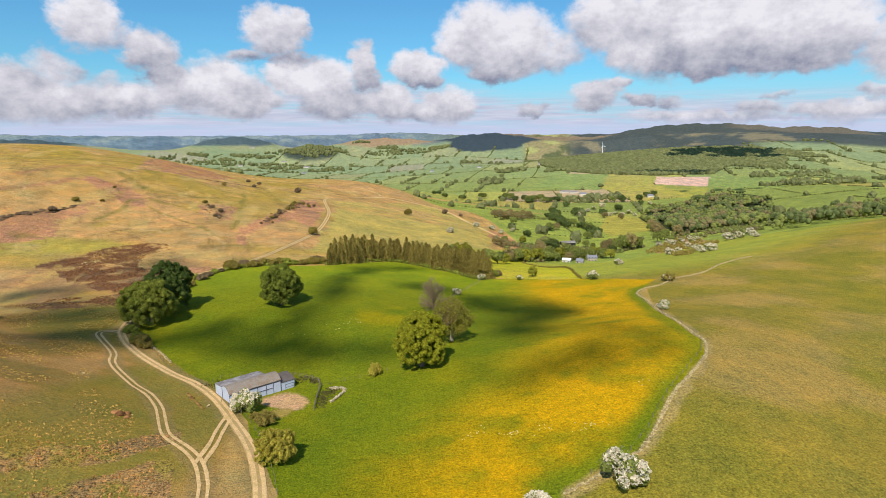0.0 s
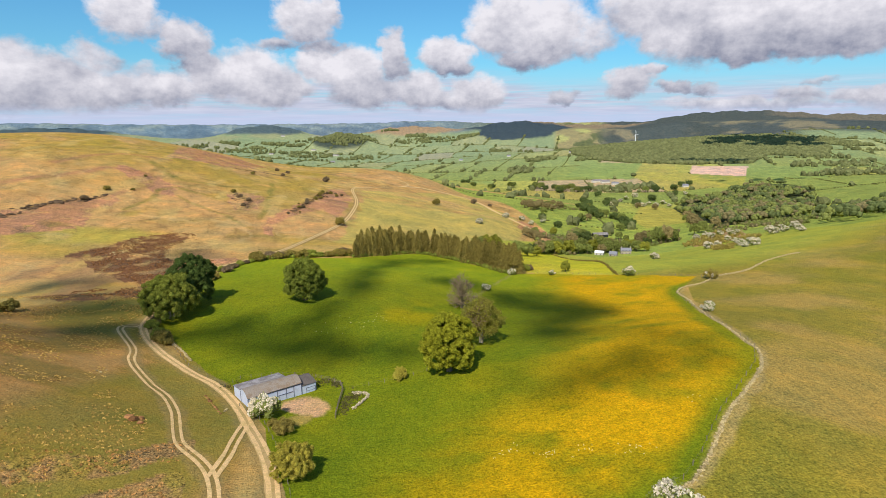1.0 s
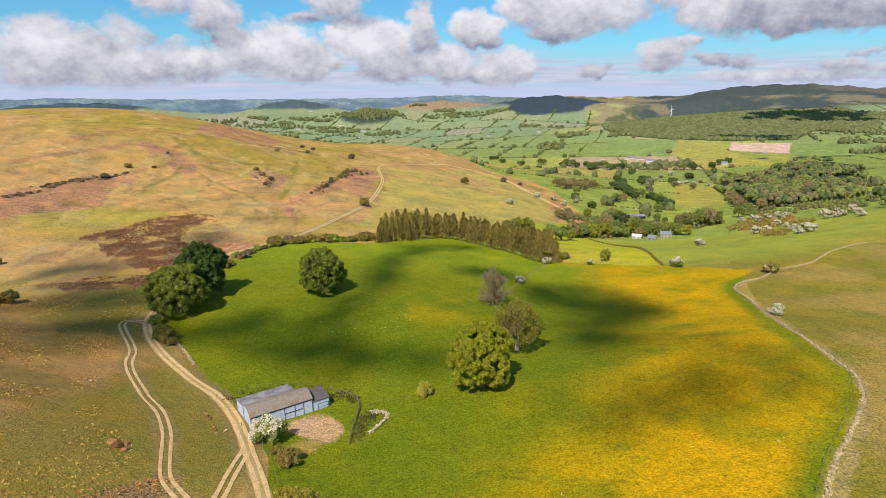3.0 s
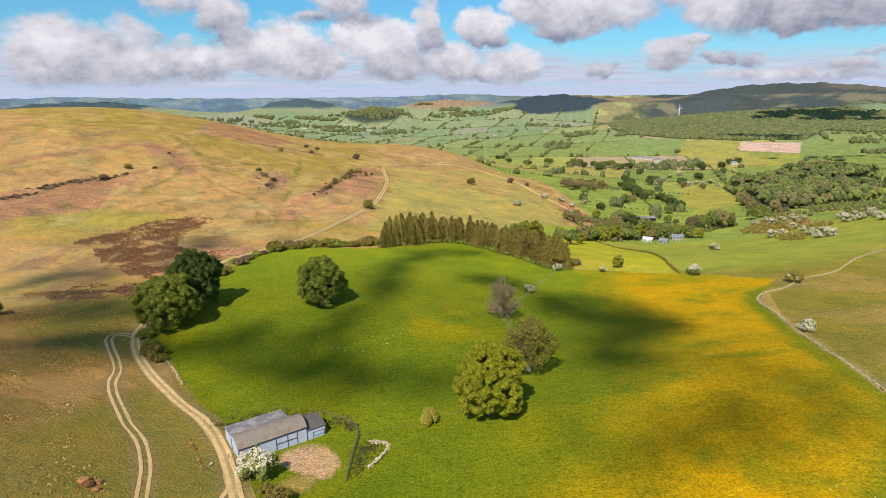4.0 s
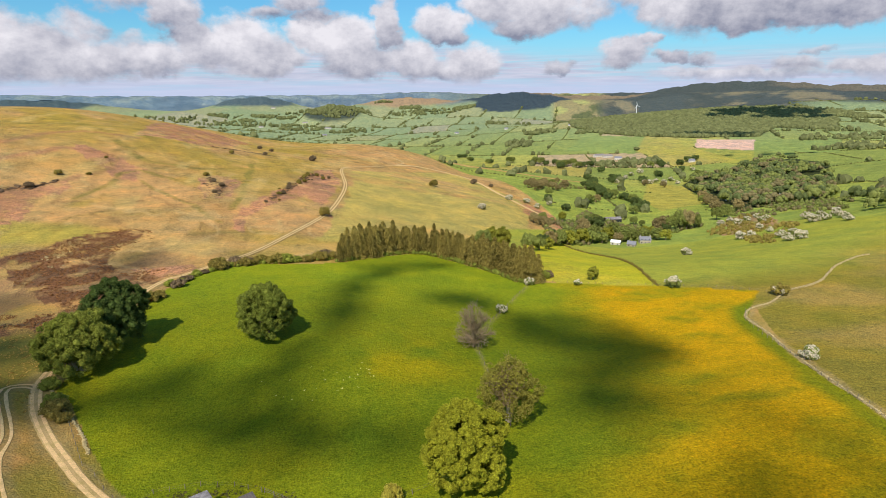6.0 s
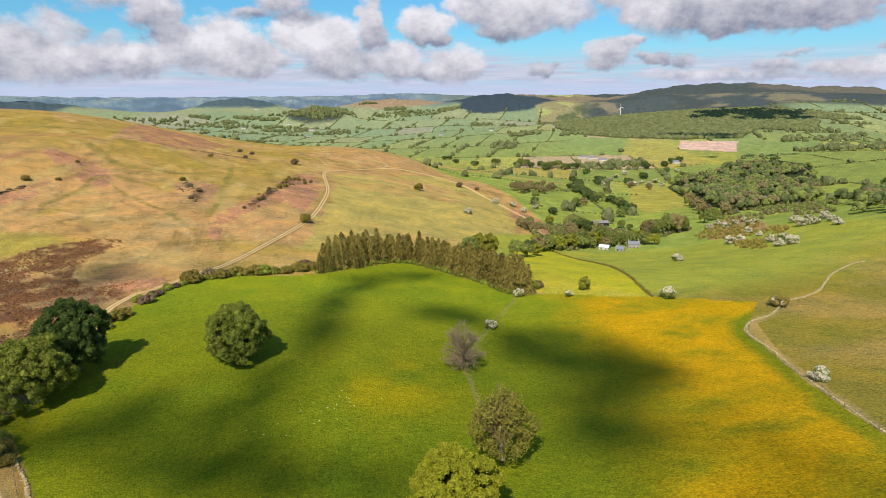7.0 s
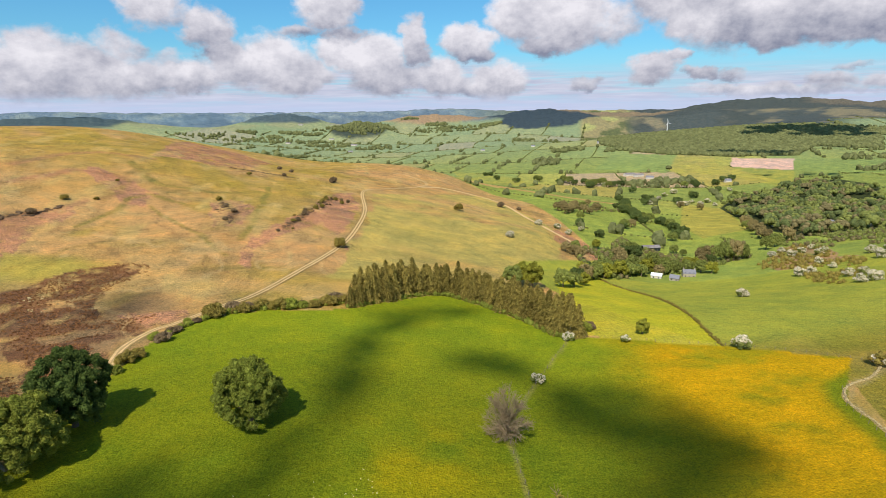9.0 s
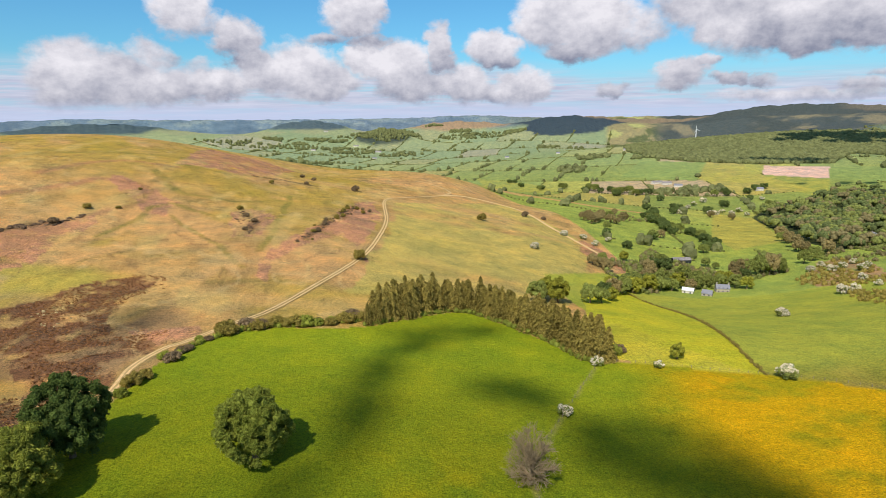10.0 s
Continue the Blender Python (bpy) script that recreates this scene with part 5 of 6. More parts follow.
def build_valley():
    rng = np.random.default_rng(31)
    us, vs = [], []
    for row in range(-8, 20):
        q = math.sin(row * 91.7) * 4375.85
        w = CELL[0] * (0.8 + 0.9 * (q - math.floor(q)))
        for k in range(int(-2400 / w), int(3000 / w)):
            t = np.arange(0, CELL[1], 6.5)
            us.append(np.full(len(t), k * w))
            vs.append(row * CELL[1] + t)
        t = np.arange(-2400, 3000, 6.5)
        us.append(t)
        vs.append(np.full(len(t), row * CELL[1] + 0.5))
    x, y = fields_xy(np.concatenate(us), np.concatenate(vs))
    r = np.hypot(x, y)
    gap = fbm(x, y, 70, 71) > 0.34
    m = in_valley(x, y) & (r < 3650) & gap & (rng.uniform(size=len(x)) < 0.93)
    x, y, r = x[m], y[m], r[m]
    rad = rng.uniform(1.5, 2.6, len(x)) * np.interp(r, [600, 1500, 3500], [0.75, 1.0, 1.5])
    spots = np.stack([x, y, rad, np.ones(len(x))], 1)
    clumps("near_hedgerow", spots[r < 1300], M_HEDGE, "dark green hedgerows between valley fields", "hedge", 1, 0.8, 1)
    clumps("far_hedgerow", spots[r >= 1300], M_HEDGE, "dark green hedgerows between distant fields", "hedge", 0, 0.8, 2)
    # hedgerow trees and copses far off
    pick = rng.uniform(size=len(x)) < np.where(fbm(x, y, 160, 73) > 0.52, 0.22, 0.05)
    tx, ty = x[pick], y[pick]
    tr = rng.uniform(4.0, 7.5, len(tx))
    sp = np.stack([tx, ty, tr, rng.uniform(0.9, 1.4, len(tx))], 1)
    # copses
    for cx, cy, rx, ry, n in ((-330, 3060, 110, 60, 60), (-600, 3180, 130, 50, 70), (-1050, 3300, 420, 60, 150), (-760, 2700, 160, 50, 60), (480, 2290, 60, 40, 40), (640, 2180, 60, 30, 30), (360, 2060, 50, 70, 46), (-520, 3560, 260, 60, 120),
                              (100, 3560, 260, 60, 120), (1150, 1480, 140, 70, 70), (1250, 1720, 130, 60, 60), (-380, 1900, 160, 60, 60), (-560, 2250, 180, 50, 60), (420, 3050, 60, 50, 30), (560, 1540, 90, 45, 50), (-463, 3510, 130, 90, 170), (-498, 3492, 110, 35, 90), (-337, 3542, 60, 30, 50), (-31, 3674, 70, 30, 60), (21, 3594, 40, 30, 30), (-877, 3489, 70, 25, 60), (-743, 3472, 60, 20, 50), (-1123, 3455, 60, 20, 50), (-948, 3389, 50, 20, 30), (-198, 3833, 60, 15, 40), (301, 3576, 60, 20, 40)):
        a, q = rng.uniform(0, 2 * math.pi, n), np.sqrt(rng.uniform(0, 1, n))
        sp = np.concatenate([sp, np.stack([cx + rx * q * np.cos(a), cy + ry * q * np.sin(a), rng.uniform(5, 8.5, n), rng.uniform(0.9, 1.3, n)], 1)])
    clumps("far_trees", sp, M_FAR_LEAF, "distant hedgerow trees and small copses", "trees", 1, 1.0, 3, lift=0.55)
    gx, gy = scatter(rng, HILL_WOOD, 8.6)
    clumps("hill_wood", np.stack([gx, gy, rng.uniform(5.5, 8.5, len(gx)), rng.uniform(0.9, 1.35, len(gx))], 1), M_FAR_LEAF, "broadleaf wood covering a distant hillside", "wood", 1, 0.9, 4, lift=0.4, lumpy=0.2)
    # scrub bank above the pasture
    gx, gy = scatter(rng, SCRUB, 5.5)
    k = fbm(gx, gy, 22, 95) > 0.47
    gx, gy = gx[k], gy[k]
    leafy("scrub", np.stack([gx, gy, rng.uniform(1.2, 2.6, len(gx)), np.full(len(gx), 0.9)], 1), M_LEAF_BUD, "tangled brown-green scrub on a bank", "scrub", 36, 0.4, 5)

    mods = [tree_model(101, "broad green tree in the valley", M_TREE_MID, 5, 10.5), tree_model(102, "dark green tree in the valley", M_TREE_DARK, 5, 10), tree_model(103, "yellow-green tree in fresh leaf", M_TREE_LIME, 5, 11),
            tree_model(104, "brownish tree with half-open leaves", M_TREE_BUD, 5, 11)]
    used = set()

    def place(k, px, py, rad, tall=1.0, label=""):
        s = rad / 5.0
        if k in used:
            put_copy(mods[k], px, py, rng.uniform(0, 360), s, 0.2, label, tall)
        else:
            used.add(k)
            mods[k].matrix_world = pose(px, py, zat(px, py) - 0.2, 0, 0, 0) @ Matrix.Diagonal((s, s, s * tall, 1))
    farm = [(116, 537, 5), (125, 530, 5.5), (141, 544, 6), (153, 552, 5), (169, 580, 4), (183, 633, 6), (175, 641, 5), (152, 654, 4), (192, 609, 5), (199, 598, 4.5), (222, 590, 4), (230, 597, 4), (242, 606, 4), (228, 653, 4), (232, 640, 3), (124, 623, 4), (108, 528, 4.5), (133, 560, 5), (160, 600, 5), (165, 620, 5), (150, 578, 5), (98, 505, 4.5), (106, 512, 5), (114, 518, 5), (124, 542, 5), (132, 550, 5.5), (140, 558, 5), (148, 566, 5), (158, 572, 5), (118, 528, 5), (146, 550, 5), (160, 560, 4.5), (168, 592, 5), (196, 573, 5), (207, 571, 5), (216, 566, 5), (187, 567, 5), (163, 556, 4.5), (171, 567, 6), (222, 560, 4.5), (179, 561, 4), (192, 584, 5.5), (212, 582, 5)]
    for px, py, rad in farm:
        place(int(rng.choice([0, 0, 2, 3, 1])), px, py, rad, 1.1, "leafy tree sheltering the valley farm")
    for px, py, rad in ((248, 608, 5.5), (254, 603, 6.5), (261, 602, 6.5), (270, 604, 5), (306, 632, 5), (320, 642, 5), (349, 669, 5), (236, 612, 4.5)):
        place(int(rng.choice([0, 3])), px, py, rad, 1.35, "tall thin-leaved tree above the pasture")
    for px, py, rad in ((273, 952, 6), (330, 1120, 6), (273, 915, 6), (260, 858, 6), (342, 1199, 6), (439, 1412, 7), (260, 829, 5), (218, 778, 4), (171, 712, 4), (162, 765, 4), (285, 844, 4), (287, 827, 4), (279, 782, 5), (264, 735, 5), (280, 755, 5), (451, 1187, 7), (526, 1287, 7), (379, 1160, 6), (419, 1244, 6), (266, 880, 6), (290, 990, 6), (300, 1040, 6), (318, 1080, 6)):
        place(1, px, py, rad * 1.15, 1.0, "dark green tree in a valley hedgerow")
    for px, py, rad in ((156, 865, 5), (162, 845, 5), (183, 886, 5), (195, 882, 5), (202, 874, 4), (430, 1122, 5), (453, 1095, 5), (395, 836, 6), (355, 734, 6), (340, 700, 5), (170, 860, 5), (176, 872, 5)):
        place(3, px, py, rad * 1.1, 1.0)
    for px, py, rad in ((265, 1683, 6), (285, 1613, 6), (315, 1643, 6), (330, 1610, 7), (351, 1593, 6), (357, 1518, 7), (391, 1573, 6), (411, 1557, 7), (423, 1528, 6), (449, 1536, 6), (131, 1828, 5), (157, 1736, 5), (197, 1652, 5), (601, 1456, 6), (649, 1474, 6), (705, 1506, 6)):
        for k in range(2):
            place(int(rng.choice([0, 1])), px + rng.normal() * 12, py + rng.normal() * 12, rad * 1.35, 1.0, "round tree in a row along the valley")
    for px, py, rad in ((56.4, 446, 6.6), (50, 452, 6), (79, 462, 5.5), (43.4, 438, 5.5), (88, 470, 4.5), (98, 484, 4)):
        place(int(rng.choice([0, 2])), px, py, rad, 1.1, "round spring-green tree behind the spruces")
    for px, py in ((281, 1019), (287, 1008), (289, 985), (278, 923), (277, 883), (278, 859), (286, 839), (287, 812), (283, 785), (417, 1271), (462, 1218), (531, 1312), (618, 1376), (175, 814), (551, 1154), (528, 1086), (251, 714), (186, 653), (612, 1286)):
        place(int(rng.choice([0, 0, 1])), px, py, rng.uniform(4.5, 6.5), rng.uniform(0.9, 1.2), "green tree in a valley hedgerow")
    for px, py in ((171, 901), (178, 896), (192, 923), (207, 939), (233, 1007), (224, 923), (220, 781), (233, 794), (118, 596), (121, 590), (110, 598), (373, 792), (368, 769), (248, 633), (244, 613), (340, 690), (400, 760), (420, 700)):
        place(int(rng.choice([3, 3, 0])), px, py, rng.uniform(3.8, 6.0), rng.uniform(0.9, 1.2), "brownish half-leafed tree on the valley side")
    for poly, step in (([(113, 588), (117, 525), (164, 540), (186, 603), (195, 560), (235, 582), (279, 617), (311, 680), (310, 722), (247, 608), (220, 620), (204, 710), (153, 640), (132, 645)], 5.0), ([(338, 702), (413, 755), (481, 795), (469, 654), (375, 547), (330, 600)], 6.5), ([(170, 900), (205, 940), (240, 1010), (300, 1010), (290, 840), (270, 840), (270, 960)], 8.0)):
        gx, gy = scatter(rng, poly, step)
        k = fbm(gx, gy, 25, 97) > 0.43
        gx, gy = gx[k], gy[k]
        k = rng.uniform(size=len(gx)) < 0.5
        leafy("scrub", np.stack([gx[k], gy[k], rng.uniform(1.5, 3.6, k.sum()), np.full(k.sum(), 1.0)], 1), M_WOOD_MID, "green thicket among the valley trees", "scrub", 40, 0.55, 15)
        leafy("scrub", np.stack([gx[~k], gy[~k], rng.uniform(1.3, 3.0, (~k).sum()), np.full((~k).sum(), 1.0)], 1), M_WOOD_BROWN, "brown-green thicket among the valley trees", "scrub", 40, 0.5, 16)
    place(2, 83.5, 331.5, 2.5, 1.3, "small lone tree on the edge of the lime-green field")
    # the valley wood and its outliers, one mass of crowns
    gx, gy = scatter(rng, VALLEY_WOOD, 12.5)
    keep = (fbm(gx, gy, 55, 91) > 0.40) & (fbm(gx, gy, 25, 92) > 0.33)
    gx, gy = gx[keep], gy[keep]
    hx, hy = scatter(rng, [(330, 470), (350, 490), (460, 640), (560, 700), (700, 860), (800, 830), (620, 600), (480, 470)], 21)
    for name, px, py, mat, share in (("valley_wood", gx, gy, M_LEAF_OAK, 0), ("valley_wood_edge", hx, hy, M_LEAF_DARK, 1)):
        pick = rng.uniform(size=len(px))
        for kk, (lo, hi, mt, lab) in enumerate(((0, 0.42, M_WOOD_MID, "mid-green crowns of the valley wood"), (0.42, 0.82, M_WOOD_DARK, "dark green crowns of the valley wood"), (0.82, 1.0, M_WOOD_BROWN, "brownish half-open crowns of the valley wood"))):
            m = (pick >= lo) & (pick < hi)
            bx, by = np.repeat(px[m], 9), np.repeat(py[m], 9)
            d = rng.normal(size=(len(bx), 3))
            d[:, 2] = np.abs(d[:, 2])
            d /= np.linalg.norm(d, axis=1)[:, None]
            rad = np.repeat(rng.uniform(4.5, 9.5, m.sum()), 9)
            z = land(bx, by) + rad * 0.75
            lob = np.stack([bx + d[:, 0] * rad * 0.7, by + d[:, 1] * rad * 0.7, z + d[:, 2] * rad * 0.7, rad * 0.42], 1)
            v, f, cv, cf = crown_arrays(rng, lob, 16, 0.62, core=0.96, up=0.6, ruffle=0.28)
            tri = np.concatenate([f[:, [0, 1, 2]], f[:, [0, 2, 3]], cf[:, :3] + len(v)])
            tagged(add_mesh(name, np.concatenate([v, cv]), tri, mt, None, False), lab, "wood", kind="stuff")


build_valley()

# ---- dry-stone wall, fences ----


def rubble(rng, spots, size):
    """Rough field stones as uneven blocks; spots: (n, 3) centres."""
    cube = np.array([(-1, -1, -1), (1, -1, -1), (1, 1, -1), (-1, 1, -1), (-1, -1, 1), (1, -1, 1), (1, 1, 1), (-1, 1, 1)], float) * 0.5
    f = np.array([(0, 3, 2, 1), (4, 5, 6, 7), (0, 1, 5, 4), (1, 2, 6, 5), (2, 3, 7, 6), (3, 0, 4, 7)])
    n = len(spots)
    v = cube[None] * rng.uniform(0.7, 1.3, (n, 8, 3)) * (size * rng.uniform(0.6, 1.5, (n, 1, 1))) * np.array([1.3, 1.0, 0.75])
    a = rng.uniform(0, 2 * math.pi, n)
    c, s = np.cos(a)[:, None], np.sin(a)[:, None]
    v = np.stack([v[..., 0] * c - v[..., 1] * s, v[..., 0] * s + v[..., 1] * c, v[..., 2]], -1) + spots[:, None]
    return v.reshape(-1, 3), (f[None] + np.arange(n)[:, None, None] * 8).reshape(-1, 4)


def stone_wall(name, line, label, height, per_m, seed):
    rng = np.random.default_rng(seed)
    pts = np.array(smooth(line, 0.25))
    keep = np.repeat(pts, int(per_m * 0.25 + 1), axis=0)
    h = rng.uniform(0, 1, len(keep)) ** 1.3
    tall = height * (0.35 + 0.9 * fbm(keep[:, 0], keep[:, 1], 7, seed))
    p = keep + rng.normal(size=keep.shape) * (0.22 * (1 - 0.6 * h))[:, None]
    z = land(p[:, 0], p[:, 1]) + h * tall
    v, f = rubble(rng, np.stack([p[:, 0], p[:, 1], z], 1), 0.26)
    t = tagged(new(name), label, "wall", kind="structure")
    ob = add_mesh("stones", v, f, M_STONE, t, smooth_faces=False)
    tagged(ob, kind="stuff")


stone_wall("stone_wall", [p for p in WALL if p[1] > 70], "tumbled pale dry-stone wall round the buttercup meadow", 0.5, 5, 3)
stone_wall("far_stone_wall", WALL_FAR, "tumbled dry-stone wall running up the pasture", 0.9, 11, 4)
stone_wall("track_bank_wall", [(-97, 217), (-92, 208), (-85.5, 203), (-78, 195), (-72, 187)], "low stony bank beside the farm track", 0.5, 7, 5)


def box(bm, cx, cy, cz, sx, sy, sz, turn=0.0, bevel=0.0):
    r = bmesh.ops.create_cube(bm, size=1.0, matrix=Matrix.Translation((cx, cy, cz)) @ Matrix.Rotation(turn, 4, "Z") @ Matrix.Diagonal((sx, sy, sz, 1)))
    if bevel:
        bmesh.ops.bevel(bm, geom=list({e for v in r["verts"] for e in v.link_edges}), offset=bevel, segments=1, affect="EDGES")


def post_mesh(name, w, h):
    bm = bmesh.new()
    box(bm, 0, 0, h / 2 - 0.2, w, w, h + 0.4, bevel=w * 0.15)
    me = bpy.data.meshes.new(name)
    bm.to_mesh(me)
    bm.free()
    me.materials.append(M_WOOD)
    return me


def fence(line, label, step=3.0, height=1.15, wires=(0.5, 1.0), rails=(), seed=0, width=0.13):
    rng = np.random.default_rng(seed)
    x0, y0 = line[0]
    t = tagged(thing("fence", x0, y0), label, "fence", "fences")
    me = post_mesh("post", width, height)
    pts = along(line, step)
    tops = []
    for x, y in pts:
        z = zat(x, y)
        p = new("post", me)
        p.parent = t
        p.matrix_world = pose(x, y, z, rng.normal() * 3, rng.normal() * 3, rng.uniform(0, 360))
        p.matrix_parent_inverse = Matrix()
        p.matrix_basis = t.matrix_world.inverted() @ pose(x, y, z, rng.normal() * 3, rng.normal() * 3, rng.uniform(0, 360))
        tops.append((x - t.matrix_world.translation.x, y - t.matrix_world.translation.y, z - t.matrix_world.translation.z))
    tops = np.array(tops)
    for h in wires:
        v, f = tube(tops + np.array([0, 0, h]), [0.012] * len(tops), 3)
        add_mesh("wire", v, f, M_WOOD, t)
    for h in rails:
        v, f = tube(tops + np.array([0, 0, h]), [0.035] * len(tops), 4)
        add_mesh("rail", v, f, M_WOOD, t)
    return t


fence([(-84, 200.5), (-71.1, 183), (-66.6, 179.4), (-62.6, 175), (-59.2, 172), (-54.8, 167.5)], "post and wire fence between track and meadow", seed=1)
fence([(-46.5, 153.5), (-41, 148), (-36.9, 142.5), (-33, 134.5), (-28.5, 125), (-24, 112), (-20, 98), (-14, 70)], "post and wire fence along the track", seed=2)
fence([(-54.8, 167.2), (-52.5, 173.8), (-44, 175.5), (-37, 174.6), (-31, 172.2)], "sagging wire fence behind the barn", 2.6, seed=3)
fence([(-30.4, 171.8), (-26, 169), (-22.1, 165.7)], "weathered post and rail fence beside the barn", 2.0, 1.3, (), (0.45, 0.85, 1.2), seed=4)
fence([(-22.1, 165.7), (-20.9, 161.5), (-21, 153.1), (-20.7, 145.8)], "dark board fence across the barn yard", 1.5, 1.35, (), (0.4, 0.75, 1.05, 1.3), seed=5, width=0.18)
fence([(-21, 162), (-14, 163.5), (-5.5, 165), (6, 170), (14, 180), (20, 187), (19, 220), (17.6, 241.5), (24, 262), (30.7, 277), (42, 303), (51.1, 322.5)], "old wire fence crossing the meadow", 4.0, seed=6)
fence([(56, 328), (70, 326.5), (88, 320), (105, 313.5), (125, 303), (142, 289)], "post and wire fence at the meadow's edge", 3.0, seed=7)
fence([(121, 268.2), (114.5, 257), (110, 237.3), (104, 212), (97.6, 194.7), (91.8, 166.8), (90.3, 157.6), (83.8, 146.2), (73.6, 134.2), (62.4, 122.2), (52.3, 109.2), (45.9, 102.7), (36.4, 97.9)], "leaning wire fence beside the tumbled wall", 4.0, seed=8)


# ---- the barn ----
M_TIN_WALL = material("painted_tin", (0.500, 0.560, 0.700), 0.16, 1.6, 0.6, 0.1, fine=0.25)
M_TIN_ROOF = material("rusty_tin", (0.27, 0.225, 0.185), 0.30, 1.6, 0.7, 0.15, second=(0.21, 0.155, 0.11), fine=0.25)
M_GREY_ROOF = material("grey_sheet", (0.21, 0.185, 0.18), 0.3, 2.2, 0.75, 0.15, fine=0.3, second=(0.29, 0.265, 0.26))
M_LEAN = material("dark_sheet", (0.120, 0.100, 0.090), 0.3, 1.5, 0.75, 0.15, fine=0.3)
M_TRIM = material("dark_trim", (0.075, 0.085, 0.125), 0.2, 0.6, 0.7, 0.1)
M_SLATE = material("slate", (0.20, 0.20, 0.225), 0.2, 1.2, 0.65, 0.2)
M_RENDER = material("whitewash", (0.62, 0.57, 0.48), 0.1, 1.4, 0.85, 0.1)
M_RUBBLE = material("stone_wall", (0.42, 0.36, 0.28), 0.25, 0.9, 0.9, 0.3)
M_DARK = material("dark_glass_and_shade", (0.03, 0.035, 0.04), 0.15, 0.5, 0.25, 0.0)
M_WHITE = material("white_steel", (0.80, 0.80, 0.80), 0.05, 2.0, 0.5, 0.0)


def sheet(profile, length, pitch, amp, thick=0.04):
    """Corrugated sheeting: a cross profile (y, z) run along x, ribbed across."""
    n = int(length / (pitch / 6))
    xs = np.linspace(0, length, n + 1)
    p = np.array(profile, float)
    d = np.gradient(p, axis=0)
    nr = np.stack([-d[:, 1], d[:, 0]], 1)
    nr /= np.linalg.norm(nr, axis=1)[:, None]
    nr *= np.where(nr[:, 1:] < 0, -1, 1)
    out = []
    for off in (thick, 0.0):
        rib = off + amp * np.sin(xs / pitch * 2 * math.pi)
        v = np.stack([np.repeat(xs, len(p)), (p[None, :, 0] + nr[None, :, 0] * rib[:, None]).ravel(), (p[None, :, 1] + nr[None, :, 1] * rib[:, None]).ravel()], 1)
        out.append(v)
    m = len(p)
    i, j = np.meshgrid(np.arange(n), np.arange(m - 1), indexing="ij")
    f = np.stack([i * m + j, (i + 1) * m + j, (i + 1) * m + j + 1, i * m + j + 1], -1).reshape(-1, 4)
    return join([(out[0], f), (out[1], f[:, ::-1])])


def prism(pts, y0, y1):
    """A slab with outline pts (x, z) between two y's."""
    bm = bmesh.new()
    a = [bm.verts.new((x, y0, z)) for x, z in pts]
    b = [bm.verts.new((x, y1, z)) for x, z in pts]
    bm.faces.new(a)
    bm.faces.new(b[::-1])
    for k in range(len(pts)):
        q = (k + 1) % len(pts)
        bm.faces.new((a[q], a[k], b[k], b[q]))
    bmesh.ops.recalc_face_normals(bm, faces=bm.faces)
    return bm


def swapped(bm):
    """Turns an x-z slab into a y-z one (for end walls)."""
    for v in bm.verts:
        v.co.x, v.co.y = v.co.y, v.co.x
    bmesh.ops.recalc_face_normals(bm, faces=bm.faces)
    return bm


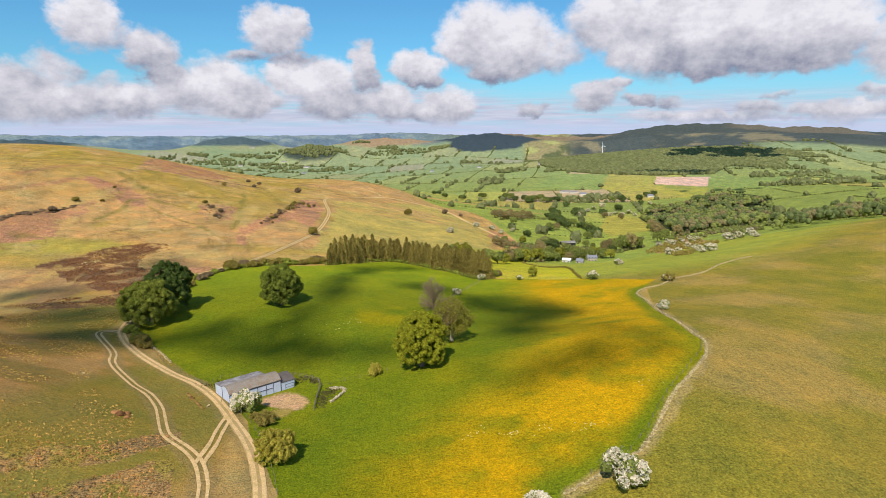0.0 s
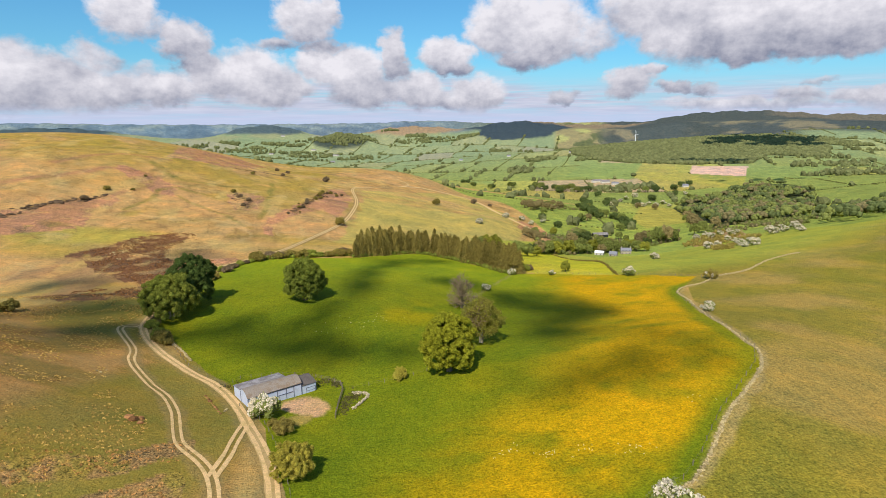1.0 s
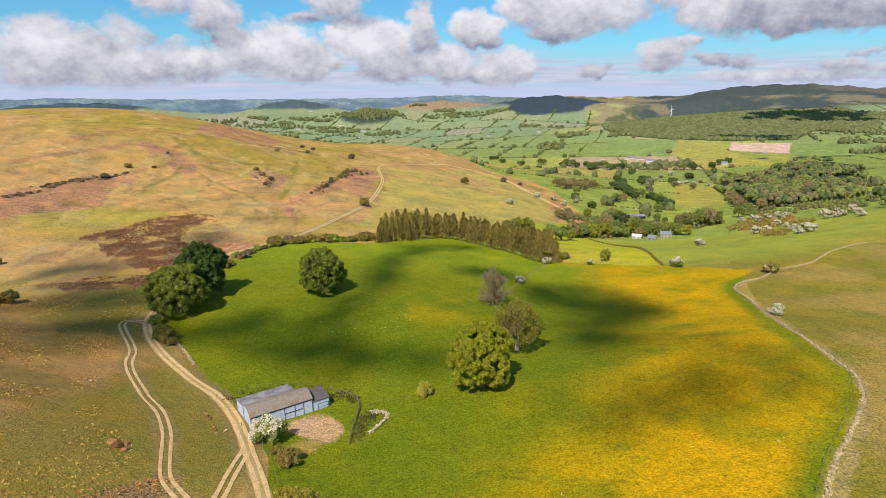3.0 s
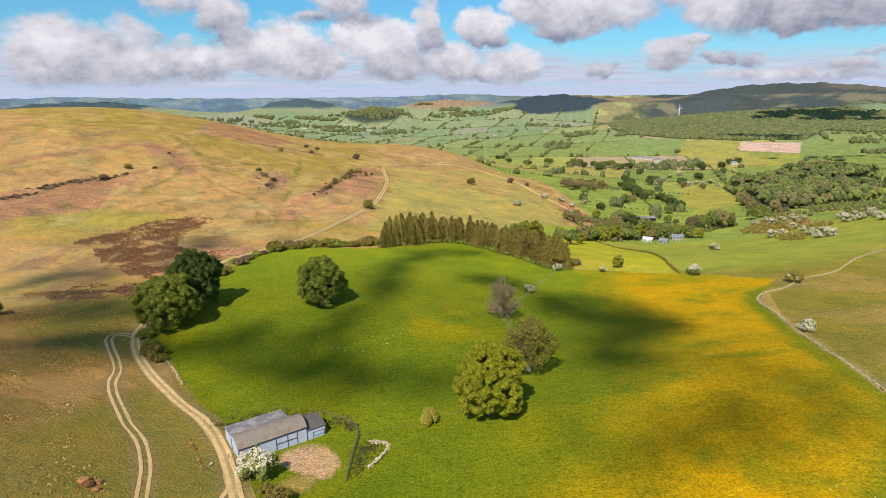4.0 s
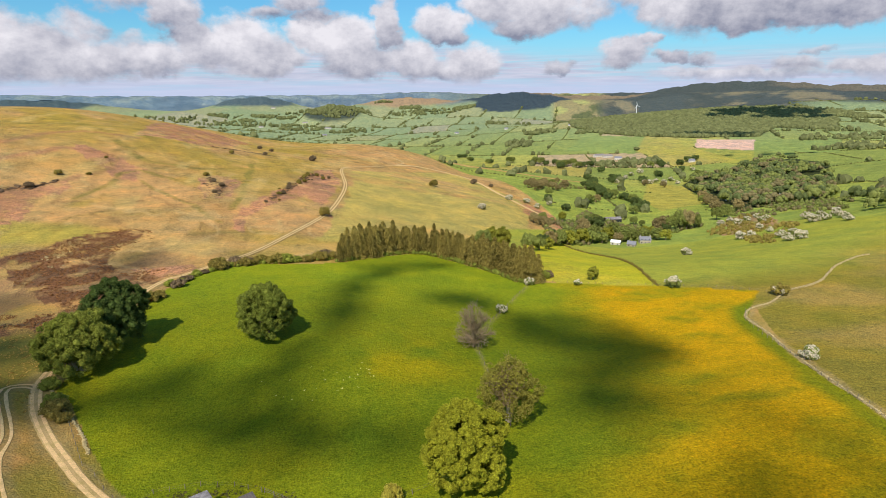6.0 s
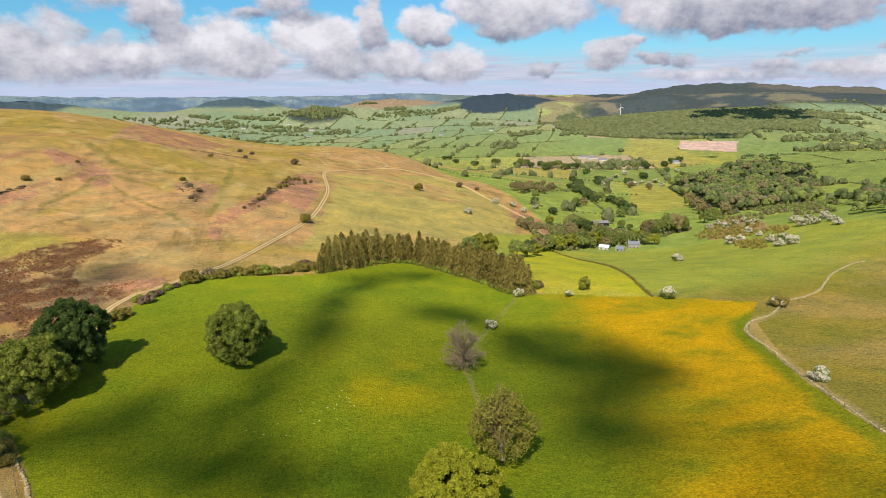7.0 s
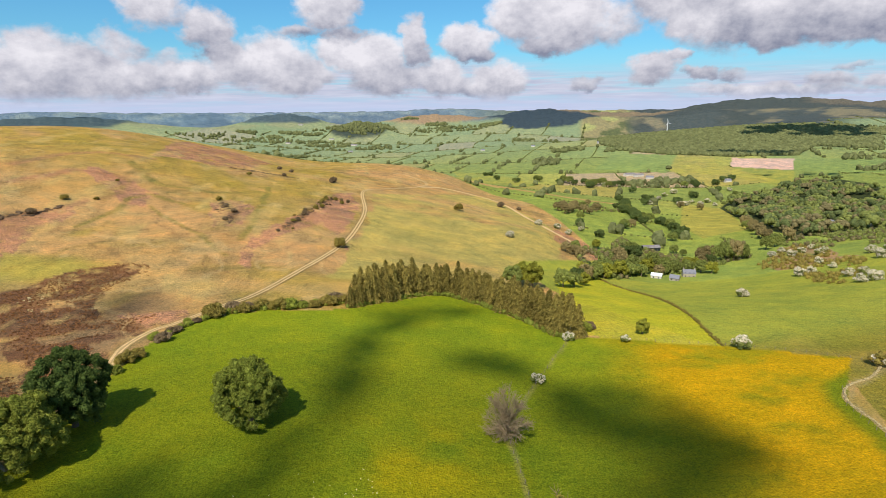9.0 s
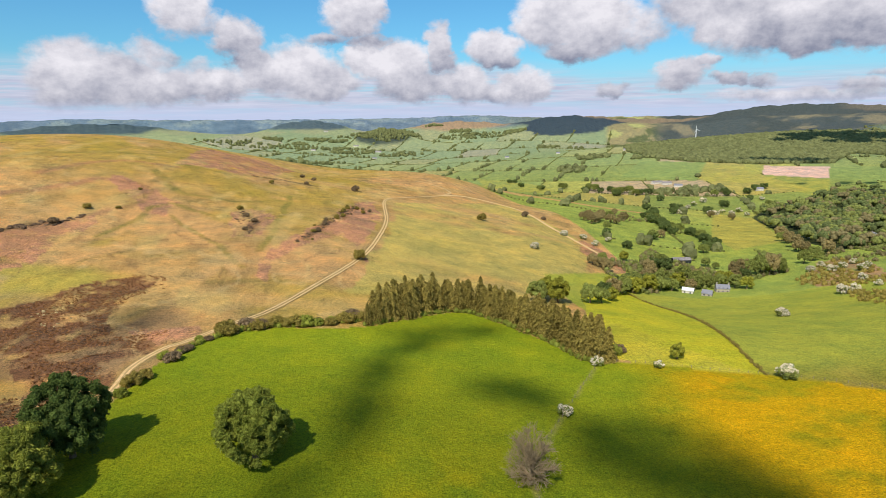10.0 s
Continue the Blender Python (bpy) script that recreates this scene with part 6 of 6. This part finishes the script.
def build_barn():
    L, D1, D2 = 14.6, 5.4, 5.6          # length; depth of the arched front bay and of the rear bay
    g = min(zat(-45, 154.5), zat(-32, 161), zat(-51, 162)) - 0.1
    t = tagged(thing("barn", -44.0, 152.9, g, 35.5), "pale blue tin barn with rusty arched roof and lean-tos", "barn")
    eave, joint, back = 3.3, 3.9, 3.0
    arch = [(-0.15 + (D1 + 0.15) * k / 12, eave + (joint - eave) * k / 12 + 1.25 * math.sin(math.pi * min(1.0, (k + 0.35) / 12.35)) ** 0.75) for k in range(13)]
    v, f = sheet(arch, L + 0.3, 0.30, 0.012)
    v[:, 0] -= 0.15
    tagged(add_mesh("roof", v, f, M_TIN_ROOF, t), "rusty corrugated arched roof")
    rear = [(D1, joint - 0.02), (D1 + D2 * 0.5, (joint + back) / 2), (D1 + D2 + 0.2, back)]
    v, f = sheet(rear, 12.8, 0.6, 0.012)
    v[:, 0] -= 0.15
    tagged(add_mesh("rear_roof", v, f, M_GREY_ROOF, t), "grey sheet roof of the rear bay")
    # front wall in bays
    xs = [0, 4.2, 7.8, 10.3, 12.4, L]
    for a, b in zip(xs, xs[1:]):
        v, f = sheet([(0, -0.8), (0, eave * 0.5), (0, eave)], b - a - 0.06, 0.28, 0.006)
        v[:, 0] += a + 0.03
        add_mesh("wall_panel", v, f, M_TIN_WALL, t)
    for x in xs:
        bm = bmesh.new()
        box(bm, x, -0.06, eave / 2 - 0.4, 0.13, 0.13, eave + 0.8, bevel=0.02)
        part("post", bm, M_TRIM, t)
    for x0, x1, z in ((0, L, eave - 0.08), (7.8, 12.2, 1.75)):
        bm = bmesh.new()
        box(bm, (x0 + x1) / 2, -0.075, z, x1 - x0, 0.1, 0.16)
        part("beam", bm, M_TRIM, t)
    # end walls
    outline = [(-0.02, -0.8), (-0.02, eave)] + [(y, z - 0.04) for y, z in arch[1:]] + [(D1, -0.8)]
    for x, name in ((0.0, "gable_wall"), (L - 0.1, "gable_wall")):
        part(name, swapped(prism(outline, x, x + 0.1)), M_TIN_WALL, t)
        part("rear_gable", swapped(prism([(D1 + 0.02, -0.8), (D1 + 0.02, joint - 0.1), (D1 + D2, back - 0.06), (D1 + D2, -0.8)], 0 if x == 0 else 12.4, 0.1 if x == 0 else 12.5)), M_TIN_WALL, t)
    bm = bmesh.new()
    box(bm, 6.25, D1 + D2 - 0.05, back / 2 - 0.45, 12.5, 0.1, back + 0.7)
    part("back_wall", bm, M_TIN_WALL, t)
    for y in (D1,):
        bm = bmesh.new()
        box(bm, -0.05, y, 1.45, 0.1, 0.14, 4.4)
        part("corner_post", bm, M_TRIM, t)
    # lean-to against the end
    W, d0 = 4.3, 5.2
    v, f = sheet([(-0.2, 2.55), (d0 * 0.5, 3.0), (d0, 3.25)], W + 0.2, 0.5, 0.02)
    v[:, 0] += L
    tagged(add_mesh("lean_to_roof", v, f, M_LEAN, t), "dark brown sheet roof of the lean-to")
    part("lean_to_wall", prism([(L + 0.02, -0.8), (L + 0.02, 2.5), (L + W, 2.45), (L + W, -0.8)], -0.04, 0.06), M_TIN_WALL, t)
    part("lean_to_end", swapped(prism([(0.07, -0.8), (0.07, 2.45), (d0 - 0.02, 3.15), (d0 - 0.02, -0.8)], L + W - 0.1, L + W)), M_TIN_WALL, t)
    bm = bmesh.new()
    box(bm, L + 2.7, -0.08, 0.75, 2.6, 0.06, 1.7)
    door = part("door", bm, M_TIN_WALL, t)
    for dx, dz, sx, sz in ((-1.3, 0.75, 0.1, 1.8), (1.3, 0.75, 0.1, 1.8), (0, 1.6, 2.7, 0.1), (0, 0.7, 2.7, 0.08)):
        bm = bmesh.new()
        box(bm, L + 2.7 + dx, -0.13, dz, sx, 0.05, sz)
        part("door_frame", bm, M_TRIM, door)
    for x in (L + 0.05, L + W - 0.05):
        bm = bmesh.new()
        box(bm, x, -0.1, 0.85, 0.12, 0.1, 3.3)
        part("lean_to_post", bm, M_TRIM, t)
    bm = bmesh.new()
    box(bm, L + W / 2, -0.12, 2.5, W, 0.1, 0.14)
    part("eave_board", bm, M_TRIM, t)
    # pale stones stacked behind the lean-to, and a broken footing in the meadow
    rng = np.random.default_rng(61)
    m = t.matrix_world
    back_row = np.array([(m @ Vector((L + 0.4 + 4.4 * k, d0 + 0.5 + 0.25 * j, 0)))[:] for k in np.linspace(0, 1, 60) for j in (0, 1)])
    spots = [np.stack([back_row[:, 0], back_row[:, 1], land(back_row[:, 0], back_row[:, 1]) + rng.uniform(0, 1.5, len(back_row))], 1)]
    foot = np.repeat(np.array(smooth([(-17.8, 159.2), (-15.4, 158.9), (-13.7, 157.4), (-14.2, 155.1), (-15.4, 152.4), (-16.9, 150)], 0.2)), 3, axis=0)
    foot = foot + rng.normal(size=foot.shape) * 0.17
    spots.append(np.stack([foot[:, 0], foot[:, 1], land(foot[:, 0], foot[:, 1]) + rng.uniform(0, 0.65, len(foot))], 1))
    for pts, lab in zip(spots, ("rough pale stone wall behind the lean-to", "tumbled pale stone footing lying in the grass")):
        v, f = rubble(rng, pts, 0.22)
        w = tagged(thing("stone_heap", pts[0][0], pts[0][1]), lab, "stones")
        o = w.matrix_world.translation
        tagged(add_mesh("stones", v - np.array(o[:]), f, M_PALE_STONE, w, False), kind="stuff")


build_barn()

# ---- houses ----


def house(x, y, turn, length, width, eave, ridge, wall, roof, label, windows=4, chimney=True, name="farmhouse", category="house", storeys=2):
    corners = [(x + a * math.cos(radians(turn)) * length / 2 - b * math.sin(radians(turn)) * width / 2, y + a * math.sin(radians(turn)) * length / 2 + b * math.cos(radians(turn)) * width / 2) for a in (-1, 1) for b in (-1, 1)]
    z = min(zat(*c) for c in corners)
    t = tagged(thing(name, x, y, z, turn), label, category, "valley buildings")
    hw, hl = width / 2, length / 2
    part("wall", swapped(prism([(-hw, -1.5), (-hw, eave), (0, ridge), (hw, eave), (hw, -1.5)], -hl, hl)), wall, t)
    rf = None
    for s in (-1, 1):
        bm = bmesh.new()
        o = 0.35
        sl = (ridge - eave) / hw
        q = [(-hl - o, s * (hw + o), eave - sl * o + 0.05), (hl + o, s * (hw + o), eave - sl * o + 0.05), (hl + o, 0, ridge + 0.05), (-hl - o, 0, ridge + 0.05)]
        lo = [bm.verts.new(c) for c in q]
        hi = [bm.verts.new((a, b, c + 0.16)) for a, b, c in q]
        bm.faces.new(lo)
        bm.faces.new(hi)
        for k in range(4):
            bm.faces.new((lo[k], lo[(k + 1) % 4], hi[(k + 1) % 4], hi[k]))
        bmesh.ops.recalc_face_normals(bm, faces=bm.faces)
        rf = part("roof", bm, roof, t)
    if chimney:
        for s in (-1, 1):
            bm = bmesh.new()
            box(bm, s * (hl - 0.5), 0, ridge + 0.6, 0.9, 0.7, 1.7, bevel=0.05)
            part("chimney", bm, M_RUBBLE, rf)
    for k in range(windows):
        for st in range(storeys):
            for s in (-1, 1):
                px = -hl + (k + 0.5) * length / windows
                bm = bmesh.new()
                if st == 0 and k == windows // 2 and s < 0:
                    box(bm, px, s * (hw + 0.01), 1.0, 1.0, 0.08, 2.0)
                    part("door", bm, M_TRIM, t)
                    continue
                box(bm, px, s * (hw + 0.01), 1.5 + 2.5 * st, 0.95, 0.08, 1.2)
                wn = part("window", bm, M_DARK, t)
                bm = bmesh.new()
                box(bm, px, s * (hw + 0.06), 0.85 + 2.5 * st, 1.15, 0.14, 0.1)
                part("sill", bm, M_WHITE, wn)
    return t


house(201, 555, -8, 9.5, 5.5, 3.9, 6.4, M_RUBBLE, M_SLATE, "grey slate-roofed stone farmhouse among trees", 3)
house(184, 541, -35, 7, 5, 2.8, 5.0, M_RUBBLE, M_SLATE, "low stone farm building with grey gable roof", 2, False, "farm_building", "building", 1)
house(174, 552, -30, 8, 6, 2.9, 4.4, M_RENDER, M_WHITE, "white-roofed farm shed beside the farmhouse", 2, False, "farm_shed", "shed", 1)
# closed dark walls: the shade inside the open front is painted on
house(211, 668, 5, 17, 8, 3.6, 5.4, M_DARK, M_GREY_ROOF, "long pale-roofed farm barn, shade of its open front painted dark", 3, False, "farm_barn", "barn", 1)
house(190, 664, 5, 11, 6, 2.8, 4.2, M_RUBBLE, M_GREY_ROOF, "low grey farm shed under the hillside", 2, False, "farm_shed", "shed", 1)
house(425, 818, 20, 11, 7, 5.0, 8.0, M_RENDER, M_SLATE, "white house half hidden in the wood", 3)
house(478, 792, -10, 7, 6, 4.0, 6.5, M_RENDER, M_SLATE, "small white cottage among trees", 2)
for hx, hy, ht, hl, lab in ((-620, 3374, 10, 30, "white farmhouse far across the valley"), (-475, 3210, -15, 46, "large pale farm building far across the valley"), (-831, 3240, 5, 24, "white farmhouse among distant fields"),
                            (-882, 3760, 0, 24, "white farm on the far slope"), (-448, 2940, 20, 22, "pale house by a distant wood"), (546, 1689, 8, 26, "grey farm building in the valley floor"),
                            (560, 1640, -12, 20, "white house in the valley hamlet"), (528, 1712, 15, 30, "long grey shed in the valley hamlet"), (575, 1610, 30, 14, "pale cottage in the valley hamlet"), (626, 2402, -10, 16, "white cottage above the valley"),
                            (700, 1500, 0, 15, "white cottage under the wood"), (180, 2620, 20, 16, "white farmhouse among small fields"), (390, 2560, -10, 16, "pale farmhouse beside a copse")):
    house(hx, hy, ht, hl, 9 + hl * 0.12, 5.0, 9.0, M_RENDER, M_SLATE if hl < 24 else M_GREY_ROOF, lab, 4, False, "distant_house", "house", 1)


def build_turbine():
    t = tagged(thing("wind_turbine", 1010, 2705, turn=20), "white three-bladed wind turbine on the skyline", "wind turbine")
    v, f = tube([(0, 0, -1), (0, 0, 25), (0, 0, 50)], [2.0, 1.6, 1.1], 12)
    add_mesh("tower", v, f, M_WHITE, t)
    bm = bmesh.new()
    box(bm, 0, 0.5, 50.6, 2.2, 5.5, 2.2, bevel=0.3)
    nac = part("nacelle", bm, M_WHITE, t)
    for k in range(3):
        a = radians(90 + 120 * k + 15)
        d = np.array((math.cos(a), 0, math.sin(a)))
        v, f = tube([np.array((0, -2.8, 50.6)) + d * s for s in (0.5, 5, 19)], [0.6, 1.3, 0.2], 6)
        add_mesh("blade", v, f, M_WHITE, nac)


build_turbine()

# ---- heath plants and stones on the moor ----


def tufts(name, spots, size, per, mat, label, category, seed):
    """Upright sprays of blades at each spot, one joined mesh."""
    rng = np.random.default_rng(seed)
    p = np.repeat(np.asarray(spots, float), per, axis=0) + rng.normal(size=(len(spots) * per, 2)) * size * 0.8
    pos = np.stack([p[:, 0], p[:, 1], land(p[:, 0], p[:, 1]) + size * 0.35], 1)
    n = rng.normal(size=pos.shape) * np.array([1, 1, 0.5]) + np.array([0, -0.2, 0.25])
    v, f = leaf_cards(rng, pos, n, size, 0.5)
    return tagged(add_mesh(name, v, f, mat, None, False), label, category, kind="stuff")


def build_heath():
    rng = np.random.default_rng(41)
    M_HEATH = material("heather", (0.26, 0.125, 0.050), 0.3, 1.5, 0.95, 0.2, island=0.9)
    M_BRACK = material("dead_bracken", (0.54, 0.285, 0.095), 0.3, 1.5, 0.95, 0.2, island=0.7)
    M_TUSS = material("tussock", (0.50, 0.32, 0.085), 0.3, 1.5, 0.95, 0.2, island=0.7)
    xs, ys = [], []
    for poly in HEATHER:
        gx, gy = scatter(rng, poly, 1.7)
        k = fbm(gx, gy, 6, 5) > 0.42
        xs.append(gx[k])
        ys.append(gy[k])
    x, y = np.concatenate(xs), np.concatenate(ys)
    tufts("heather", np.stack([x, y], 1), 0.42, 5, M_HEATH, "dark brown heather clumps on the moor", "heather", 7)
    xs, ys = [], []
    for poly, st in [(p, 2.6) for p in BRACKEN] + [(p, 1.5) for p in ROUGH]:
        gx, gy = scatter(rng, poly, st)
        k = fbm(gx, gy, 8, 15) > 0.45
        xs.append(gx[k])
        ys.append(gy[k])
    x, y = np.concatenate(xs), np.concatenate(ys)
    tufts("dead_bracken", np.stack([x, y], 1), 0.25, 7, M_BRACK, "rusty dead bracken over the hillside", "bracken", 8)
    gx, gy = scatter(rng, [(-150, 90), (-48, 90), (-58, 140), (-88, 180), (-110, 215), (-115, 260), (-210, 260)], 1.5)
    k = (fbm(gx, gy, 9, 25) > 0.48) & (near_line(SPUR, gx, gy) > 2.5)
    gx, gy = gx[k], gy[k]
    tufts("tussocks", np.stack([gx, gy], 1), 0.26, 5, M_TUSS, "bleached grass tussocks on rough ground", "grass", 9)
    M_RANK = material("rank_grass", (0.105, 0.095, 0.030), 0.3, 0.8, 0.95, 0.2, island=0.8)
    q = np.concatenate([np.stack([rng.normal(cx, sx, n), rng.normal(cy, sy, n)], 1) for cx, cy, sx, sy, n in ((-19.2, 153.5, 0.9, 3.2, 90), (-17.5, 157, 1.2, 1.2, 50), (-27, 168.5, 2.0, 1.0, 60), (-50, 168, 2.5, 1.4, 70), (-43, 172, 4, 1.2, 90), (-23.5, 166, 1.2, 1.0, 40))])
    tufts("rank_grass", q, 0.26, 5, M_RANK, "dark rank grass and nettles round the barn fences", "grass", 19)
    # peat scars and outcrops: pale stones
    p = np.concatenate([np.stack([rng.normal(cx, r, n), rng.normal(cy, r, n)], 1) for cx, cy, r, n in ((-182, 352, 3, 14), (-170, 340, 4, 10), (-86, 168, 2, 3), (-300, 480, 9, 20), (-258, 500, 8, 14), (-49, 150, 1, 2))])
    v, f = rubble(rng, np.stack([p[:, 0], p[:, 1], land(p[:, 0], p[:, 1]) + 0.1], 1), 0.5)
    tagged(add_mesh("boulders", v, f, M_STONE, None, False), "pale boulders scattered on the moor", "stones", kind="stuff")
    # dark crags and peat banks
    M_CRAG = material("peat_bank", (0.115, 0.075, 0.045), 0.35, 1.2, 0.95, 0.5, island=0.6)
    crag = []
    for line, st, big in (([(-296, 446), (-290, 471), (-279, 487)], 1.3, 2.3), ([(-303, 418), (-291, 438)], 1.3, 2.2), ([(-275, 490), (-268, 512)], 1.6, 2.0), ([(-110, 505), (-108, 555), (-106, 610), (-103, 655)], 3.4, 1.2), ([(-183, 580), (-158, 545), (-150, 510)], 2.6, 1.4),
                          ([(-231, 746), (-204, 758), (-163, 757)], 3.0, 1.5), ([(-150, 262), (-128, 266)], 2.0, 0.7), ([(-176, 560), (-166, 540)], 2.0, 1.4)):
        crag += [(x + rng.normal() * 1.8, y + rng.normal() * 2.4, big * rng.uniform(0.4, 1.0), 1.0) for x, y in along(line, st)]
    clumps("crags", crag, M_CRAG, "dark peaty banks and crags on the moor", "rocks", 1, 0.42, 14, 0.05, 0.4)
    # white flower patches among the buttercups
    M_PETAL = material("white_petals", (0.70, 0.60, 0.28), 0.15, 0.5, 0.8, 0, island=0.4)
    q = np.concatenate([np.stack([rng.normal(cx, sx, n), rng.normal(cy, sy, n)], 1) for cx, cy, sx, sy, n in ((19, 120, 2.0, 1.2, 10), (25, 116.5, 3, 1.0, 12), (41, 113.5, 2.5, 1.2, 12), (33, 116, 3, 1.5, 8), (61, 128, 2, 1.5, 5), (-16, 216, 5, 4, 16), (-24, 212, 7, 4, 12))])
    tufts("white_flowers", q, 0.17, 3, M_PETAL, "small patches of white flowers in the meadow", "flowers", 12)
    # dark little mounds of cut peat by the track
    m = [(-57.5 + (8.1 * k / 9), 160 - (11.9 * k / 9), rng.uniform(0.25, 0.5), 1.0) for k in range(10)] + [(-65, 137.5, 1.1, 1), (-66.5, 138.5, 0.9, 1), (-64, 139, 0.8, 1), (-63, 136.5, 0.7, 1)]
    clumps("turf_mounds", m, M_HEATH, "small dark turf mounds beside the track", "mounds", 1, 0.6, 10, 0.2)


build_heath()


# ---- fair-weather clouds overhead, behind the camera ----
def build_clouds():
    rng = np.random.default_rng(51)
    m = material("cloud", (0.9, 0.9, 0.9), 0.03, 40.0, 1.0, 0)
    far = 1500.0
    whole = []
    # each: ground point under its shade, half sizes across and along, turn, fullness, puff size
    for x, y, a, b, turn, full, puff in ((-58, 212, 24, 20, 0, 0.58, 5), (-34, 196, 24, 14, 8, 0.52, 5), (-14, 186, 24, 12, 5, 0.35, 5), (-34, 228, 14, 14, 0, 0.65, 5), (-28, 258, 8, 22, -5, 0.65, 4.5), (-27, 300, 8, 24, -4, 0.65, 4.5), (-18, 334, 14, 12, -30, 0.72, 4.5), (2, 356, 18, 8, 10, 0.72, 4.5),
                                         (16, 296, 13, 12, -15, 0.8, 4.5), (26, 286, 8, 8, 0, 0.65, 4.5), (44, 262, 14, 20, -14, 0.65, 5), (62, 244, 18, 26, -14, 0.87, 5), (52, 222, 16, 10, 0, 0.65, 5), (74, 232, 9, 12, 0, 0.65, 5), (46, 196, 16, 14, 0, 0.29, 5), (62, 168, 26, 26, 0, 0.2, 4), (40, 150, 22, 16, 0, 0.16, 4),
                                         (-118, 205, 34, 22, 5, 0.55, 6), (-135, 348, 16, 12, 0, 0.51, 5), (-125, 240, 30, 14, 0, 0.65, 5), (-165, 276, 30, 18, 0, 0.51, 6), (-190, 215, 40, 24, 0, 0.36, 6), (1370, 2290, 260, 150, -20, 0.9, 36), (2250, 4150, 560, 330, 0, 1, 80),
                                         (975, 1905, 130, 24, -33, 1.1, 12), (-2500, 3300, 600, 140, 30, 0.45, 80), (900, 1500, 120, 24, -30, 0.32, 14)):
        n = max(8, int(full * a * b / (puff * puff) * 2.6))
        r, th = np.sqrt(rng.uniform(0, 1, n)), rng.uniform(0, 2 * math.pi, n)
        u, v = a * r * np.cos(th), b * r * np.sin(th)
        c, s = math.cos(radians(turn)), math.sin(radians(turn))
        gx, gy = x + u * c - v * s, y + u * s + v * c
        base = np.array((x, y, zat(x, y))) + np.array(sun_dir) * far
        v0, f0 = ICO_B
        rad = puff * rng.uniform(0.5, 1.25, n) * (1.1 - 0.5 * r)
        cen = np.stack([gx - x, gy - y, rng.uniform(-1, 1, n) * puff * 0.8], 1)
        vv = (v0[None] * rng.uniform(0.8, 1.2, (n, len(v0), 1)) * rad[:, None, None] + cen[:, None]).reshape(-1, 3)
        ff = (f0[None] + np.arange(n)[:, None, None] * len(v0)).reshape(-1, 3)
        whole.append((vv + base, ff))
    tagged(add_mesh("clouds", *join(whole), m), "ragged white fair-weather clouds high overhead", "cloud", kind="structure")


build_clouds()
